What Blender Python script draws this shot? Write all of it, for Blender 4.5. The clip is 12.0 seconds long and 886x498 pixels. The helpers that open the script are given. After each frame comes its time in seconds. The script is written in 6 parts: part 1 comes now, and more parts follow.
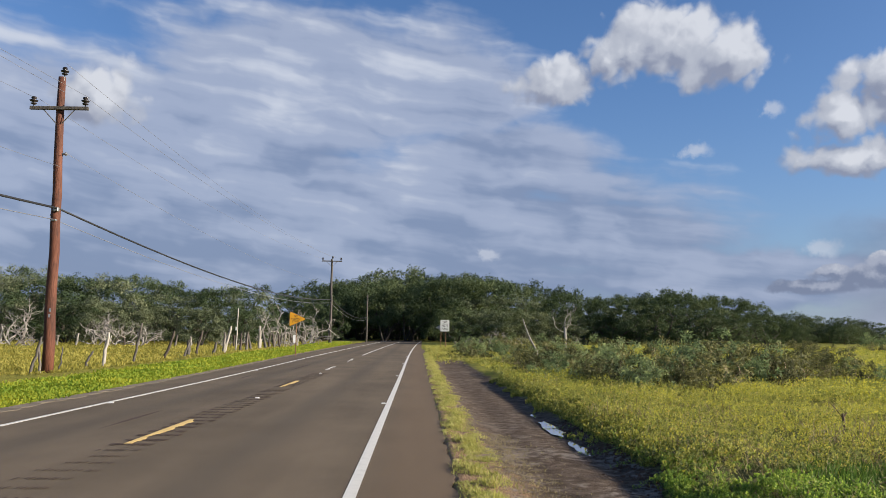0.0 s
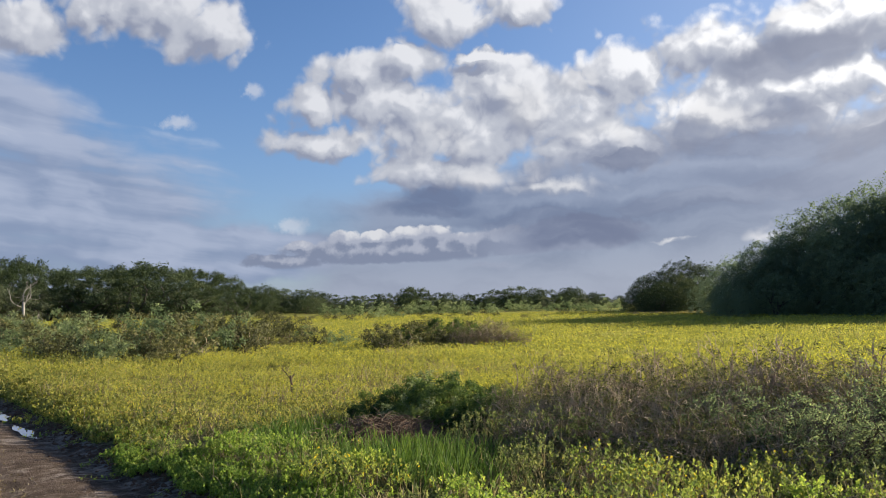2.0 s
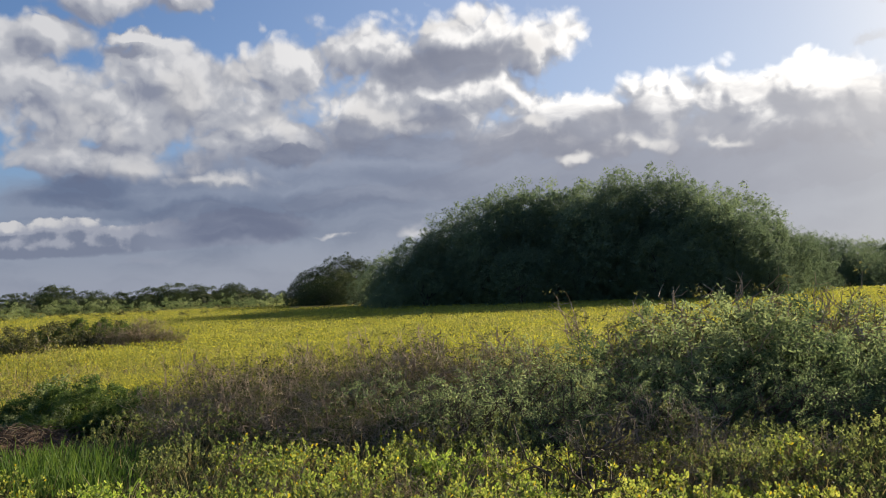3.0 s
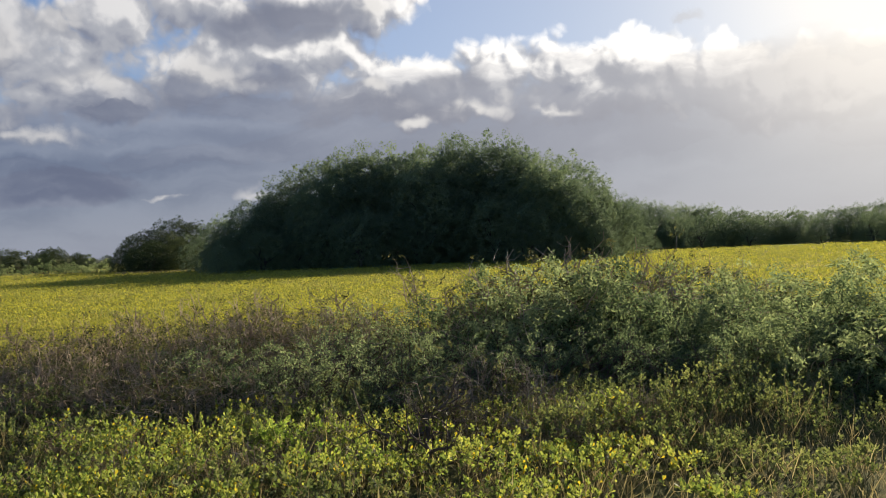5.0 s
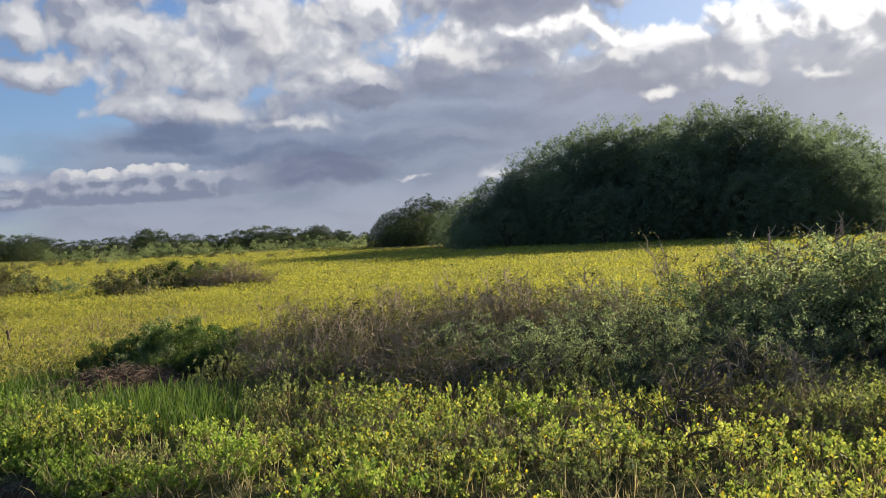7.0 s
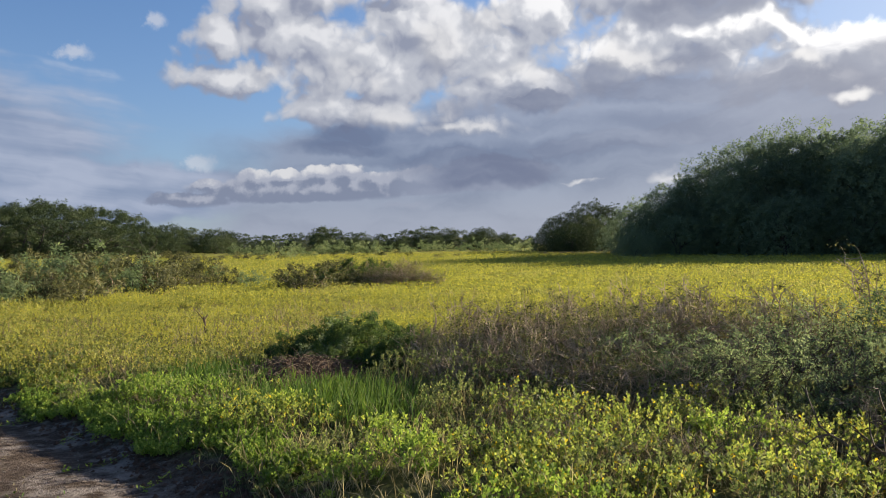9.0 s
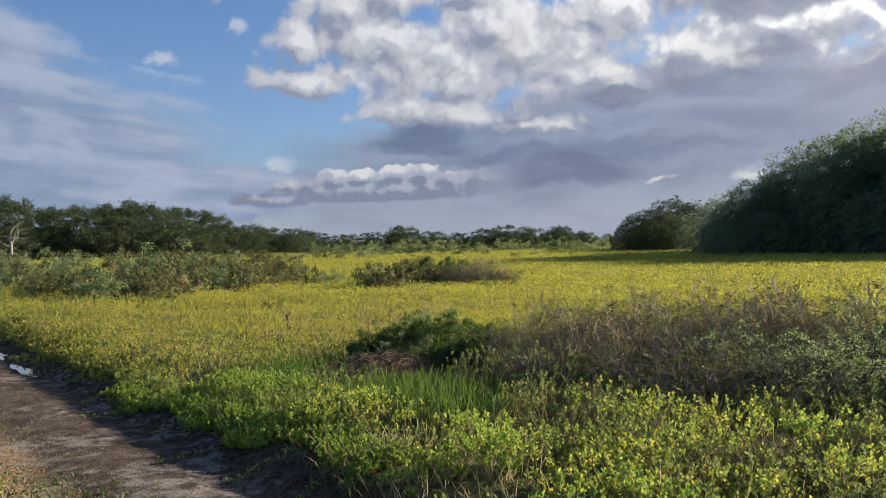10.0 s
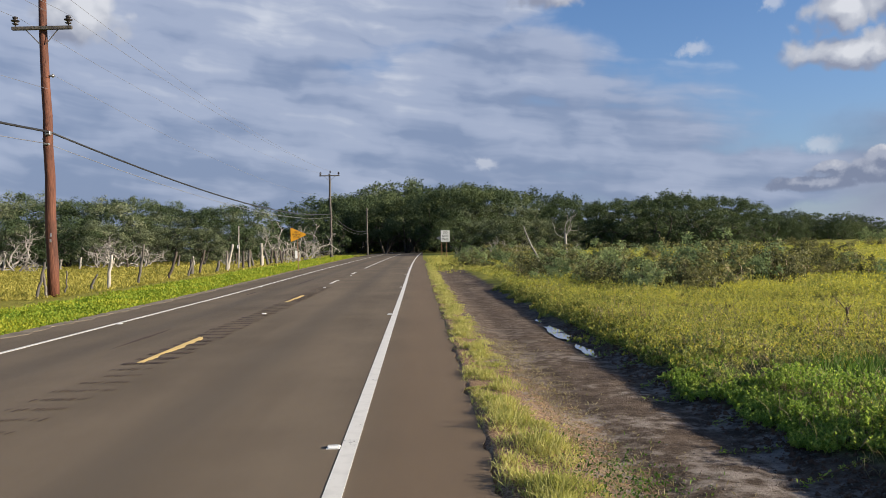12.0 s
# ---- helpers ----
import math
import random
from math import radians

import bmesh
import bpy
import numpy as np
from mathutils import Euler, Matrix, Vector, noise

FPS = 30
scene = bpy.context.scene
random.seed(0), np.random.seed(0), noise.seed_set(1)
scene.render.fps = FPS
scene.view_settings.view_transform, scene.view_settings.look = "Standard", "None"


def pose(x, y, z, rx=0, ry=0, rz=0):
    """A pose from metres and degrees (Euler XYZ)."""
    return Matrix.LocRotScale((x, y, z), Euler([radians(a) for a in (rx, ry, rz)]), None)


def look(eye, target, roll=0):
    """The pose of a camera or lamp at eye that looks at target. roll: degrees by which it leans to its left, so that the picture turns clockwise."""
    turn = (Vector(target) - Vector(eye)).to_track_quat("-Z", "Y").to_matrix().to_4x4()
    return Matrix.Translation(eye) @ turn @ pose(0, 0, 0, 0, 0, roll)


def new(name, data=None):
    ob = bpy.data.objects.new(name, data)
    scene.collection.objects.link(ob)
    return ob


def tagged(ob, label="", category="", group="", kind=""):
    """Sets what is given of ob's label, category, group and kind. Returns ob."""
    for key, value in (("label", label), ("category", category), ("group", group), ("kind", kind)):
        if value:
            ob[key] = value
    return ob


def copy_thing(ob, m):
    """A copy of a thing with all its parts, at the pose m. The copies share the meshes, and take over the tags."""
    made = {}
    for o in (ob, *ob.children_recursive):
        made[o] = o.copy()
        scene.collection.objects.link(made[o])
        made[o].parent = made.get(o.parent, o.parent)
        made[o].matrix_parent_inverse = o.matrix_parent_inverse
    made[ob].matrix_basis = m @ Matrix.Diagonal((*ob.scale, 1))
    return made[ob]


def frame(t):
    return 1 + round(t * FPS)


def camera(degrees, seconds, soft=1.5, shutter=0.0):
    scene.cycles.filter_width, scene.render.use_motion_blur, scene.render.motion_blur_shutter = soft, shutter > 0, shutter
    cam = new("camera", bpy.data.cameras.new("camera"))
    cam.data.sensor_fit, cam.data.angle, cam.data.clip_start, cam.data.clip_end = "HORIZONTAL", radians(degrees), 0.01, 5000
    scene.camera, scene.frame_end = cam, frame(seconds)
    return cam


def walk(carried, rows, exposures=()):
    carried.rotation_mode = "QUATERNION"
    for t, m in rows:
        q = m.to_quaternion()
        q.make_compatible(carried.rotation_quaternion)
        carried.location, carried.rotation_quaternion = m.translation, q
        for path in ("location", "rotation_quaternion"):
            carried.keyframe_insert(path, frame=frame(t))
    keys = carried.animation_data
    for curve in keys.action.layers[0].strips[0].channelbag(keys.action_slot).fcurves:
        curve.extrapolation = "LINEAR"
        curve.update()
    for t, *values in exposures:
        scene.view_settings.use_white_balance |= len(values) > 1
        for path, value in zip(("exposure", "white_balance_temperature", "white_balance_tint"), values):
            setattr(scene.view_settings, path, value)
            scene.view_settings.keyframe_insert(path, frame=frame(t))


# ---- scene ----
cam = camera(56.8, 12.0, soft=0.6)


def aim(x, y, z, az, up, roll=0):
    """A camera pose: azimuth clockwise from the road, tilt and roll in degrees."""
    return pose(x, y, z, 90 + up, 0, -az) @ pose(0, 0, 0, 0, 0, roll)


PATH = [
    (0.0, aim(0.144, -0.039, 1.458, 1.69, 6.11, 0.87)),
    (0.5, aim(0.153, -0.075, 1.454, 8.03, 5.26, 0.76)),
    (1.0, aim(0.172, -0.101, 1.448, 15.38, 4.50, 0.73)),
    (1.5, aim(0.224, -0.146, 1.448, 24.83, 4.41, 0.29)),
    (2.0, aim(0.283, -0.172, 1.438, 37.16, 4.39, -0.35)),
    (2.5, aim(0.326, -0.202, 1.434, 48.98, 4.21, -1.12)),
    (3.0, aim(0.345, -0.264, 1.419, 60.43, 3.63, -1.78)),
    (3.5, aim(0.356, -0.305, 1.411, 70.14, 2.88, -1.86)),
    (3.7, aim(0.357, -0.306, 1.413, 72.30, 2.68, -1.90)),
    (4.4, aim(0.360, -0.300, 1.420, 75.80, 1.65, -2.05)),
    (5.3, aim(0.347, -0.238, 1.434, 66.90, 0.21, -2.21)),
    (5.5, aim(0.339, -0.226, 1.436, 63.48, 0.10, -2.23)),
    (6.0, aim(0.325, -0.215, 1.443, 59.42, 0.04, -2.30)),
    (6.5, aim(0.323, -0.214, 1.440, 58.25, -0.15, -2.24)),
    (7.0, aim(0.301, -0.210, 1.446, 54.67, -0.34, -2.20)),
    (7.5, aim(0.277, -0.212, 1.450, 51.83, -0.01, -2.01)),
    (7.7, aim(0.272, -0.204, 1.450, 50.32, 0.01, -1.78)),
    (9.3, aim(0.232, -0.085, 1.438, 42.37, 0.18, -0.26)),
    (9.5, aim(0.225, -0.078, 1.435, 41.88, 0.18, -0.33)),
    (10.0, aim(0.222, -0.067, 1.437, 37.94, 0.10, -0.42)),
    (10.5, aim(0.184, -0.045, 1.448, 27.10, 0.08, -0.60)),
    (11.0, aim(0.169, -0.050, 1.455, 23.71, 0.09, -0.71)),
    (11.5, aim(0.142, 0.013, 1.446, 14.60, -0.07, -0.82)),
    (12.0, aim(0.088, 0.050, 1.445, 1.76, -0.13, -1.29)),
]
walk(cam, PATH, ((0.0, 1.07, 6120, 10), (2.0, 1.17, 6320, 10), (3.5, 0.82, 6550, 10), (5.3, 0.86, 6550, 10), (6.5, 1.08, 6500, 10), (7.7, 1.14, 6450, 10), (9.5, 1.16, 6400, 10), (10.6, 1.06, 6280, 10), (12.0, 1.10, 6230, 10)))

# ---- sky, clouds and sun ----
SUN_AZ, SUN_EL = 103.0, 18.0


class Nodes:
    """Short hand for node trees: every method adds a node and returns its output."""

    def __init__(self, tree):
        self.t = tree

    def add(self, kind):
        return self.t.nodes.new(kind)

    def put(self, socket, v):
        if hasattr(v, "is_output"):
            self.t.links.new(v, socket)
        else:
            socket.default_value = v

    def math(self, op, a, b=None, c=None, clamp=False):
        n = self.add("ShaderNodeMath")
        n.operation, n.use_clamp = op, clamp
        for i, v in enumerate((a, b, c)):
            if v is not None:
                self.put(n.inputs[i], v)
        return n.outputs[0]

    def vmath(self, op, a, b=None, c=None):
        n = self.add("ShaderNodeVectorMath")
        n.operation = op
        for i, v in enumerate((a, b, c)):
            if v is not None:
                self.put(n.inputs[i], v)
        return n.outputs["Value" if op in ("LENGTH", "DOT_PRODUCT") else "Vector"]

    def noise(self, vec, scale, detail=4.0, rough=0.55, dims="3D", color=False, distortion=0.0):
        n = self.add("ShaderNodeTexNoise")
        n.noise_dimensions = dims
        self.put(n.inputs["Vector"], vec)
        for k, v in (("Scale", scale), ("Detail", detail), ("Roughness", rough), ("Distortion", distortion)):
            self.put(n.inputs[k], v)
        return n.outputs["Color" if color else "Fac"]

    def step(self, v, lo, hi, to0=0.0, to1=1.0):
        n = self.add("ShaderNodeMapRange")
        n.interpolation_type = "SMOOTHSTEP"
        for k, x in zip(range(5), (v, lo, hi, to0, to1)):
            self.put(n.inputs[k], x)
        return n.outputs[0]

    def mix(self, f, a, b, blend="MIX"):
        n = self.add("ShaderNodeMix")
        n.data_type, n.blend_type = "RGBA", blend
        n.clamp_factor = True
        self.put(n.inputs[0], f)
        for i, v in ((6, a), (7, b)):
            self.put(n.inputs[i], (*v, 1) if isinstance(v, tuple) and len(v) == 3 else v)
        return n.outputs[2]

    def xyz(self, x, y, z):
        n = self.add("ShaderNodeCombineXYZ")
        for i, v in enumerate((x, y, z)):
            self.put(n.inputs[i], v)
        return n.outputs[0]


# puffs: azimuth, elevation and half width, half height, all in degrees
TOPS = ((9.6, 17.6, 2.9, 2.2), (17.6, 19.7, 5.4, 2.6), (21.4, 19.0, 2.8, 2.2), (14.6, 19.4, 2.4, 1.8), (37.7, 20.4, 4.1, 1.9), (42.3, 20.4, 3.2, 1.4),
        (-21.5, 15.4, 2.8, 2.0))
FAINT = ((62.0, 5.2, 2.0, 0.6), (40.8, 3.2, 2.0, 0.5), (19.0, 12.6, 1.3, 0.6), (23.8, 15.0, 1.0, 0.7), (5.0, 5.7, 0.9, 0.5), (26.7, 5.9, 1.4, 0.7), (88.8, 15.3, 1.2, 0.5), (90.5, 17.4, 1.5, 0.5))
HEAP = ((31.8, 16.2, 4.7, 1.8), (28.0, 14.0, 2.6, 1.6), (34.6, 17.1, 3.0, 1.9), (33.4, 14.1, 5.2, 2.0), (29.4, 11.9, 3.4, 1.1),
        (41.4, 15.2, 4.5, 2.4), (44.3, 14.1, 3.4, 2.0), (39.1, 12.0, 6.5, 2.2), (37.4, 9.8, 6.0, 1.5), (48.1, 11.4, 6.5, 2.2),
        (49.6, 16.0, 3.4, 2.2), (40.3, 17.5, 1.8, 0.6), (38.5, 13.2, 10.0, 3.2), (47.5, 13.2, 5.0, 3.0))
LOW = ((27.4, 4.5, 1.5, 0.5), (30.4, 5.1, 1.5, 0.75), (32.5, 5.2, 1.2, 0.6), (34.4, 5.3, 1.4, 0.8), (36.4, 5.45, 1.5, 0.75), (38.5, 5.0, 1.3, 0.6),
       (33.5, 4.2, 8.5, 1.0), (42.0, 4.9, 5.0, 1.1), (26.0, 3.5, 3.0, 0.6), (47.0, 5.4, 5.0, 1.4), (41.5, 3.0, 0.9, 0.5))
TALL = ((56.0, 17.0, 5.6, 2.6), (62.6, 17.6, 5.5, 3.0), (68.0, 17.2, 2.9, 2.6), (54.6, 12.9, 4.6, 1.6), (58.1, 12.6, 2.0, 1.0),
        (69.0, 12.9, 6.0, 1.6), (69.6, 9.7, 1.4, 0.6), (49.3, 16.2, 2.6, 2.0), (60.0, 14.2, 8.0, 2.6))
BANK = ((75.0, 12.3, 4.0, 2.3), (80.4, 12.6, 5.0, 2.4), (85.6, 12.5, 4.5, 2.4), (90.3, 11.2, 4.9, 2.5), (95.2, 10.4, 5.0, 2.1),
        (100.5, 9.7, 4.5, 2.3), (100.4, 13.0, 2.8, 0.8), (108.0, 10.5, 6.0, 2.6), (84.0, 11.0, 11.0, 2.2), (98.0, 9.0, 8.0, 2.0), (69.0, 11.5, 8.0, 1.7), (72.6, 10.4, 3.0, 1.2))
GREY = ((61.0, 16.5, 6.6, 1.8), (58.0, 11.0, 8.5, 1.25), (66.0, 10.0, 7.0, 1.5), (72.0, 9.2, 6.0, 1.4),
        (53.5, 7.2, 9.0, 1.3), (44.0, 6.6, 9.0, 1.0), (36.0, 7.4, 4.6, 0.9), (36.5, 8.3, 4.0, 1.0), (50.0, 10.2, 3.5, 0.8), (62.0, 8.4, 10.0, 1.8),
        (84.0, 7.6, 16.0, 2.2), (104.0, 6.5, 14.0, 2.0), (82.0, 8.6, 14.0, 2.2), (70.0, 7.6, 12.0, 2.4), (47.0, 5.4, 8.0, 1.2))
SPILL = ((40.3, 9.6, 4.6, 1.4), (45.7, 8.5, 4.6, 0.8), (36.8, 12.4, 2.6, 2.2), (42.7, 13.8, 2.2, 2.2), (48.9, 12.4, 3.2, 1.2), (55.5, 12.8, 3.8, 1.1), (69.9, 9.8, 1.9, 0.6),
         (53.4, 4.7, 1.3, 0.3), (58.8, 5.2, 2.6, 0.8), (74.5, 10.6, 3.2, 1.1), (79.5, 10.0, 2.0, 0.6), (66.8, 12.2, 2.2, 0.8), (31.0, 12.0, 3.0, 1.0), (47.5, 15.6, 2.0, 1.6), (67.6, 17.2, 1.7, 1.4), (60.5, 19.0, 5.5, 0.7))
SHEET = ((-19.0, 12.5, 18.0, 6.0), (-7.0, 17.5, 14.0, 5.6), (2.5, 17.2, 7.0, 3.0), (5.8, 12.1, 7.4, 3.4), (-2.0, 8.0, 23.0, 4.2),
         (11.5, 6.8, 11.0, 2.4), (-32.0, 8.0, 26.0, 10.0), (20.0, 4.0, 12.0, 2.2), (-8.0, 3.5, 26.0, 4.5))

world = bpy.data.worlds.new("sky")
scene.world = world
world.use_nodes = True
w = Nodes(world.node_tree)
back = world.node_tree.nodes["Background"]
back.inputs["Strength"].default_value = 0.076
sky = w.add("ShaderNodeTexSky")
sky.sky_type, sky.sun_disc = "NISHITA", False
sky.sun_elevation, sky.sun_rotation = radians(SUN_EL), radians(SUN_AZ)
sky.altitude, sky.air_density, sky.dust_density, sky.ozone_density = 10, 1.0, 0.6, 2.2
way = w.add("ShaderNodeTexCoord").outputs["Generated"]
sep = w.add("ShaderNodeSeparateXYZ")
w.put(sep.inputs[0], way)
az = w.math("MULTIPLY", w.math("ARCTAN2", sep.outputs[0], sep.outputs[1]), 57.2958)
el = w.math("MULTIPLY", w.math("ARCSINE", sep.outputs[2]), 57.2958)
P = w.xyz(az, el, 0.0)
sun_way = (math.sin(radians(SUN_AZ)) * math.cos(radians(SUN_EL)), math.cos(radians(SUN_AZ)) * math.cos(radians(SUN_EL)), math.sin(radians(SUN_EL)))
toward = w.math("MAXIMUM", w.vmath("DOT_PRODUCT", way, sun_way), 0.0)
glow = w.math("POWER", toward, 3.8)
glare = w.math("POWER", toward, 55.0)


def wobble(scale, size, detail):
    col = w.noise(P, scale, detail, 0.6, "2D", color=True)
    return w.vmath("MULTIPLY", w.vmath("SUBTRACT", col, (0.5, 0.5, 0.5)), (size, size * 0.8, 0.0))


def puffs(where, lists, soft=0.12):
    """How far inside the union of the puffs a direction lies: 1 in the middle, 0 at the rim."""
    near = None
    for a, e, rx, ry in [p for many in lists for p in many]:
        d = w.vmath("LENGTH", w.vmath("MULTIPLY_ADD", where, (1 / rx, 1 / ry, 0), (-a / rx, -e / ry, 0)))
        near = d if near is None else w.math("SMOOTH_MIN", near, d, soft)
    return w.math("SUBTRACT", 1.0, near)


K = 5.8  # radiance to the scale of the background's strength


def tone(r, g, b):
    return (r * K, g * K, b * K)


P1 = w.vmath("ADD", w.vmath("ADD", P, wobble(0.20, 3.6, 3.0)), wobble(0.9, 0.75, 5.0))
P2 = w.vmath("ADD", P, wobble(0.10, 5.0, 5.0))
lump = w.noise(P, 0.34, 5.0, 0.5, "2D")
lump_sun = w.noise(w.vmath("ADD", P, (0.7, 0.9, 0.0)), 0.34, 5.0, 0.5, "2D")
relief = w.math("SUBTRACT", lump, lump_sun)
wisp = w.noise(P, 0.8, 6.0, 0.55, "2D")


def billow(where):
    """Heaped, cauliflower-like lumps with creases between them, about 0 to 1."""
    total = None
    for size, share in ((0.15, 1.25), (0.38, 0.75), (0.95, 0.30)):
        crease = w.math("MULTIPLY", w.math("ABSOLUTE", w.math("SUBTRACT", w.noise(where, size, 1.0, 0.4, "2D"), 0.5)), 2.0 * share)
        total = crease if total is None else w.math("ADD", total, crease)
    return total


warped = w.vmath("ADD", P, wobble(0.3, 1.4, 3.0))
lumps = billow(warped)
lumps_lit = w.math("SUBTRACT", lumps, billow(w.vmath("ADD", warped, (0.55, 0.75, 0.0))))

# clear sky, paler towards the horizon
blue = w.mix(1.0, sky.outputs[0], (0.53, 0.67, 0.87), "MULTIPLY")
haze = w.math("POWER", 2.718, w.math("MULTIPLY", w.math("MAXIMUM", el, 0.0), -0.15))
haze_col = w.mix(glow, tone(0.36, 0.405, 0.515), tone(0.80, 0.74, 0.66))
colour = w.mix(w.math("MULTIPLY", haze, 0.88), blue, haze_col)
colour = w.mix(w.math("MULTIPLY", glow, 0.70), colour, tone(0.74, 0.75, 0.80))

# the wide rippled sheet
slant = w.vmath("ADD", w.xyz(w.math("ADD", w.math("MULTIPLY", az, 0.13), w.math("MULTIPLY", el, 0.05)),
                             w.math("ADD", w.math("MULTIPLY", el, 0.62), w.math("MULTIPLY", az, 0.060)), 0.0), wobble(0.16, 0.9, 3.0))
ripple = w.noise(slant, 1.0, 4.0, 0.45, "2D")
broad = w.noise(P, 0.11, 4.0, 0.5, "2D")
inside = puffs(P2, (SHEET,), 0.3)
cover = w.step(w.math("ADD", inside, w.math("MULTIPLY", w.math("SUBTRACT", ripple, 0.5), 0.7)), -0.15, 0.30)
light = w.math("ADD", w.math("MULTIPLY", w.math("SUBTRACT", ripple, 0.5), 1.5), w.math("MULTIPLY", w.math("SUBTRACT", broad, 0.5), 0.9))
light = w.math("ADD", light, w.step(el, 3.0, 18.0, 0.14, 0.60))
sheet_col = w.mix(w.step(light, -0.05, 0.5), tone(0.255, 0.315, 0.455), tone(0.415, 0.465, 0.595))
sheet_col = w.mix(w.step(light, 0.5, 1.05), sheet_col, tone(0.70, 0.72, 0.78))
colour = w.mix(w.math("MULTIPLY", cover, 0.93), colour, sheet_col)

# sunlit heaps: bright towards the sun, grey away from it
inside = puffs(P1, (TOPS, HEAP, TALL, BANK))
beyond = puffs(w.vmath("ADD", P1, (0.75, 1.0, 0.0)), (TOPS, HEAP, TALL, BANK))
fluffy = w.math("ADD", inside, w.math("MULTIPLY", w.math("SUBTRACT", lumps, 0.42), 0.75))
fluffy = w.math("ADD", fluffy, w.math("MULTIPLY", w.math("SUBTRACT", wisp, 0.5), 0.35))
cover = w.step(fluffy, -0.10, 0.40)
light = w.math("ADD", w.math("MULTIPLY", lumps_lit, 0.65), w.math("MULTIPLY", w.math("SUBTRACT", inside, beyond), 0.8))
light = w.math("ADD", light, w.math("ADD", 0.46, w.math("MULTIPLY", relief, 0.7)))
light = w.math("ADD", light, w.math("MULTIPLY", glow, 0.28))
heap_col = w.mix(w.step(light, 0.0, 0.55), tone(0.30, 0.325, 0.415), tone(0.53, 0.545, 0.60))
heap_col = w.mix(w.step(light, 0.5, 1.0), heap_col, w.mix(glow, tone(0.76, 0.76, 0.785), tone(1.95, 1.88, 1.76)))
colour = w.mix(w.math("MULTIPLY", cover, 0.97), colour, heap_col)

# thin shreds
P3 = w.vmath("ADD", w.vmath("ADD", P, wobble(0.5, 1.2, 4.0)), wobble(1.6, 0.5, 4.0))
inside = puffs(P3, (FAINT,))
shred = w.step(w.math("ADD", inside, w.math("MULTIPLY", w.math("SUBTRACT", wisp, 0.5), 1.2)), -0.05, 0.7)
colour = w.mix(w.math("MULTIPLY", shred, 0.6), colour, tone(0.66, 0.68, 0.74))

# shaded undersides, and the low murk on the sun's side
layer = w.noise(w.vmath("MULTIPLY", P2, (0.28, 1.0, 1.0)), 0.42, 5.0, 0.5, "2D")
inside = puffs(P2, (GREY,), 0.25)
cover = w.step(w.math("ADD", inside, w.math("MULTIPLY", w.math("SUBTRACT", layer, 0.5), 0.7)), -0.02, 0.55)
top = w.step(az, 24.0, 62.0, 7.6, 12.6)
murk = w.math("MULTIPLY", w.step(w.math("ADD", w.math("SUBTRACT", el, top), w.math("MULTIPLY", w.math("SUBTRACT", layer, 0.5), 4.0)), 1.2, -1.2), w.step(w.math("ADD", az, w.math("MULTIPLY", w.math("SUBTRACT", broad, 0.5), 9.0)), 25.0, 32.0))
grey_col = w.mix(w.step(w.math("SUBTRACT", layer, w.math("MULTIPLY", cover, 0.30)), 0.1, 0.62), tone(0.138, 0.172, 0.280), tone(0.285, 0.326, 0.435))
cover = w.math("MAXIMUM", cover, w.math("MULTIPLY", murk, 0.96))
grey_col = w.mix(w.math("MULTIPLY", w.step(el, 5.5, 1.0), 0.6), grey_col, tone(0.42, 0.45, 0.54))
grey_col = w.mix(w.math("MULTIPLY", glow, 0.72), grey_col, tone(0.68, 0.67, 0.69))
colour = w.mix(w.math("MULTIPLY", cover, 0.92), colour, grey_col)
# sunlit tops that spill over the shaded layer
inside = puffs(P1, (SPILL,))
beyond = puffs(w.vmath("ADD", P1, (0.6, 0.8, 0.0)), (SPILL,))
cover = w.step(w.math("ADD", inside, w.math("MULTIPLY", w.math("SUBTRACT", lumps, 0.42), 0.9)), 0.0, 1.1)
light = w.math("ADD", w.math("MULTIPLY", lumps_lit, 0.9), w.math("MULTIPLY", w.math("SUBTRACT", inside, beyond), 0.6))
light = w.math("ADD", light, w.math("ADD", 0.48, w.math("MULTIPLY", relief, 0.8)))
spill_col = w.mix(w.step(light, 0.1, 0.9), tone(0.44, 0.455, 0.51), w.mix(glow, tone(0.74, 0.735, 0.75), tone(1.3, 1.25, 1.18)))
colour = w.mix(w.math("MULTIPLY", cover, 0.85), colour, spill_col)
# low flat-based heaps over the horizon
P4 = w.vmath("ADD", w.vmath("ADD", P, wobble(0.45, 0.9, 3.0)), wobble(1.5, 0.45, 5.0))
inside = puffs(P4, (LOW,))
beyond = puffs(w.vmath("ADD", P4, (0.25, 0.42, 0.0)), (LOW,))
over = w.math("SUBTRACT", w.math("ADD", el, w.math("MULTIPLY", w.math("SUBTRACT", layer, 0.5), 0.7)), w.math("MULTIPLY_ADD", az, 0.052, 1.5))
cover = w.math("MULTIPLY", w.step(w.math("ADD", inside, w.math("MULTIPLY", w.math("SUBTRACT", wisp, 0.5), 0.5)), 0.0, 0.25), w.step(over, 0.0, 0.4))
light = w.math("ADD", w.math("MULTIPLY", w.math("SUBTRACT", inside, beyond), 0.55), w.math("MULTIPLY", w.math("SUBTRACT", over, 1.25), 0.42))
light = w.math("ADD", light, w.math("ADD", w.math("MULTIPLY", w.math("SUBTRACT", w.noise(P, 0.75, 4.0, 0.5, "2D"), 0.46), 1.3), w.math("MULTIPLY", relief, 0.8)))
low_col = w.mix(w.step(light, -0.1, 0.35), tone(0.225, 0.26, 0.36), tone(0.42, 0.445, 0.53))
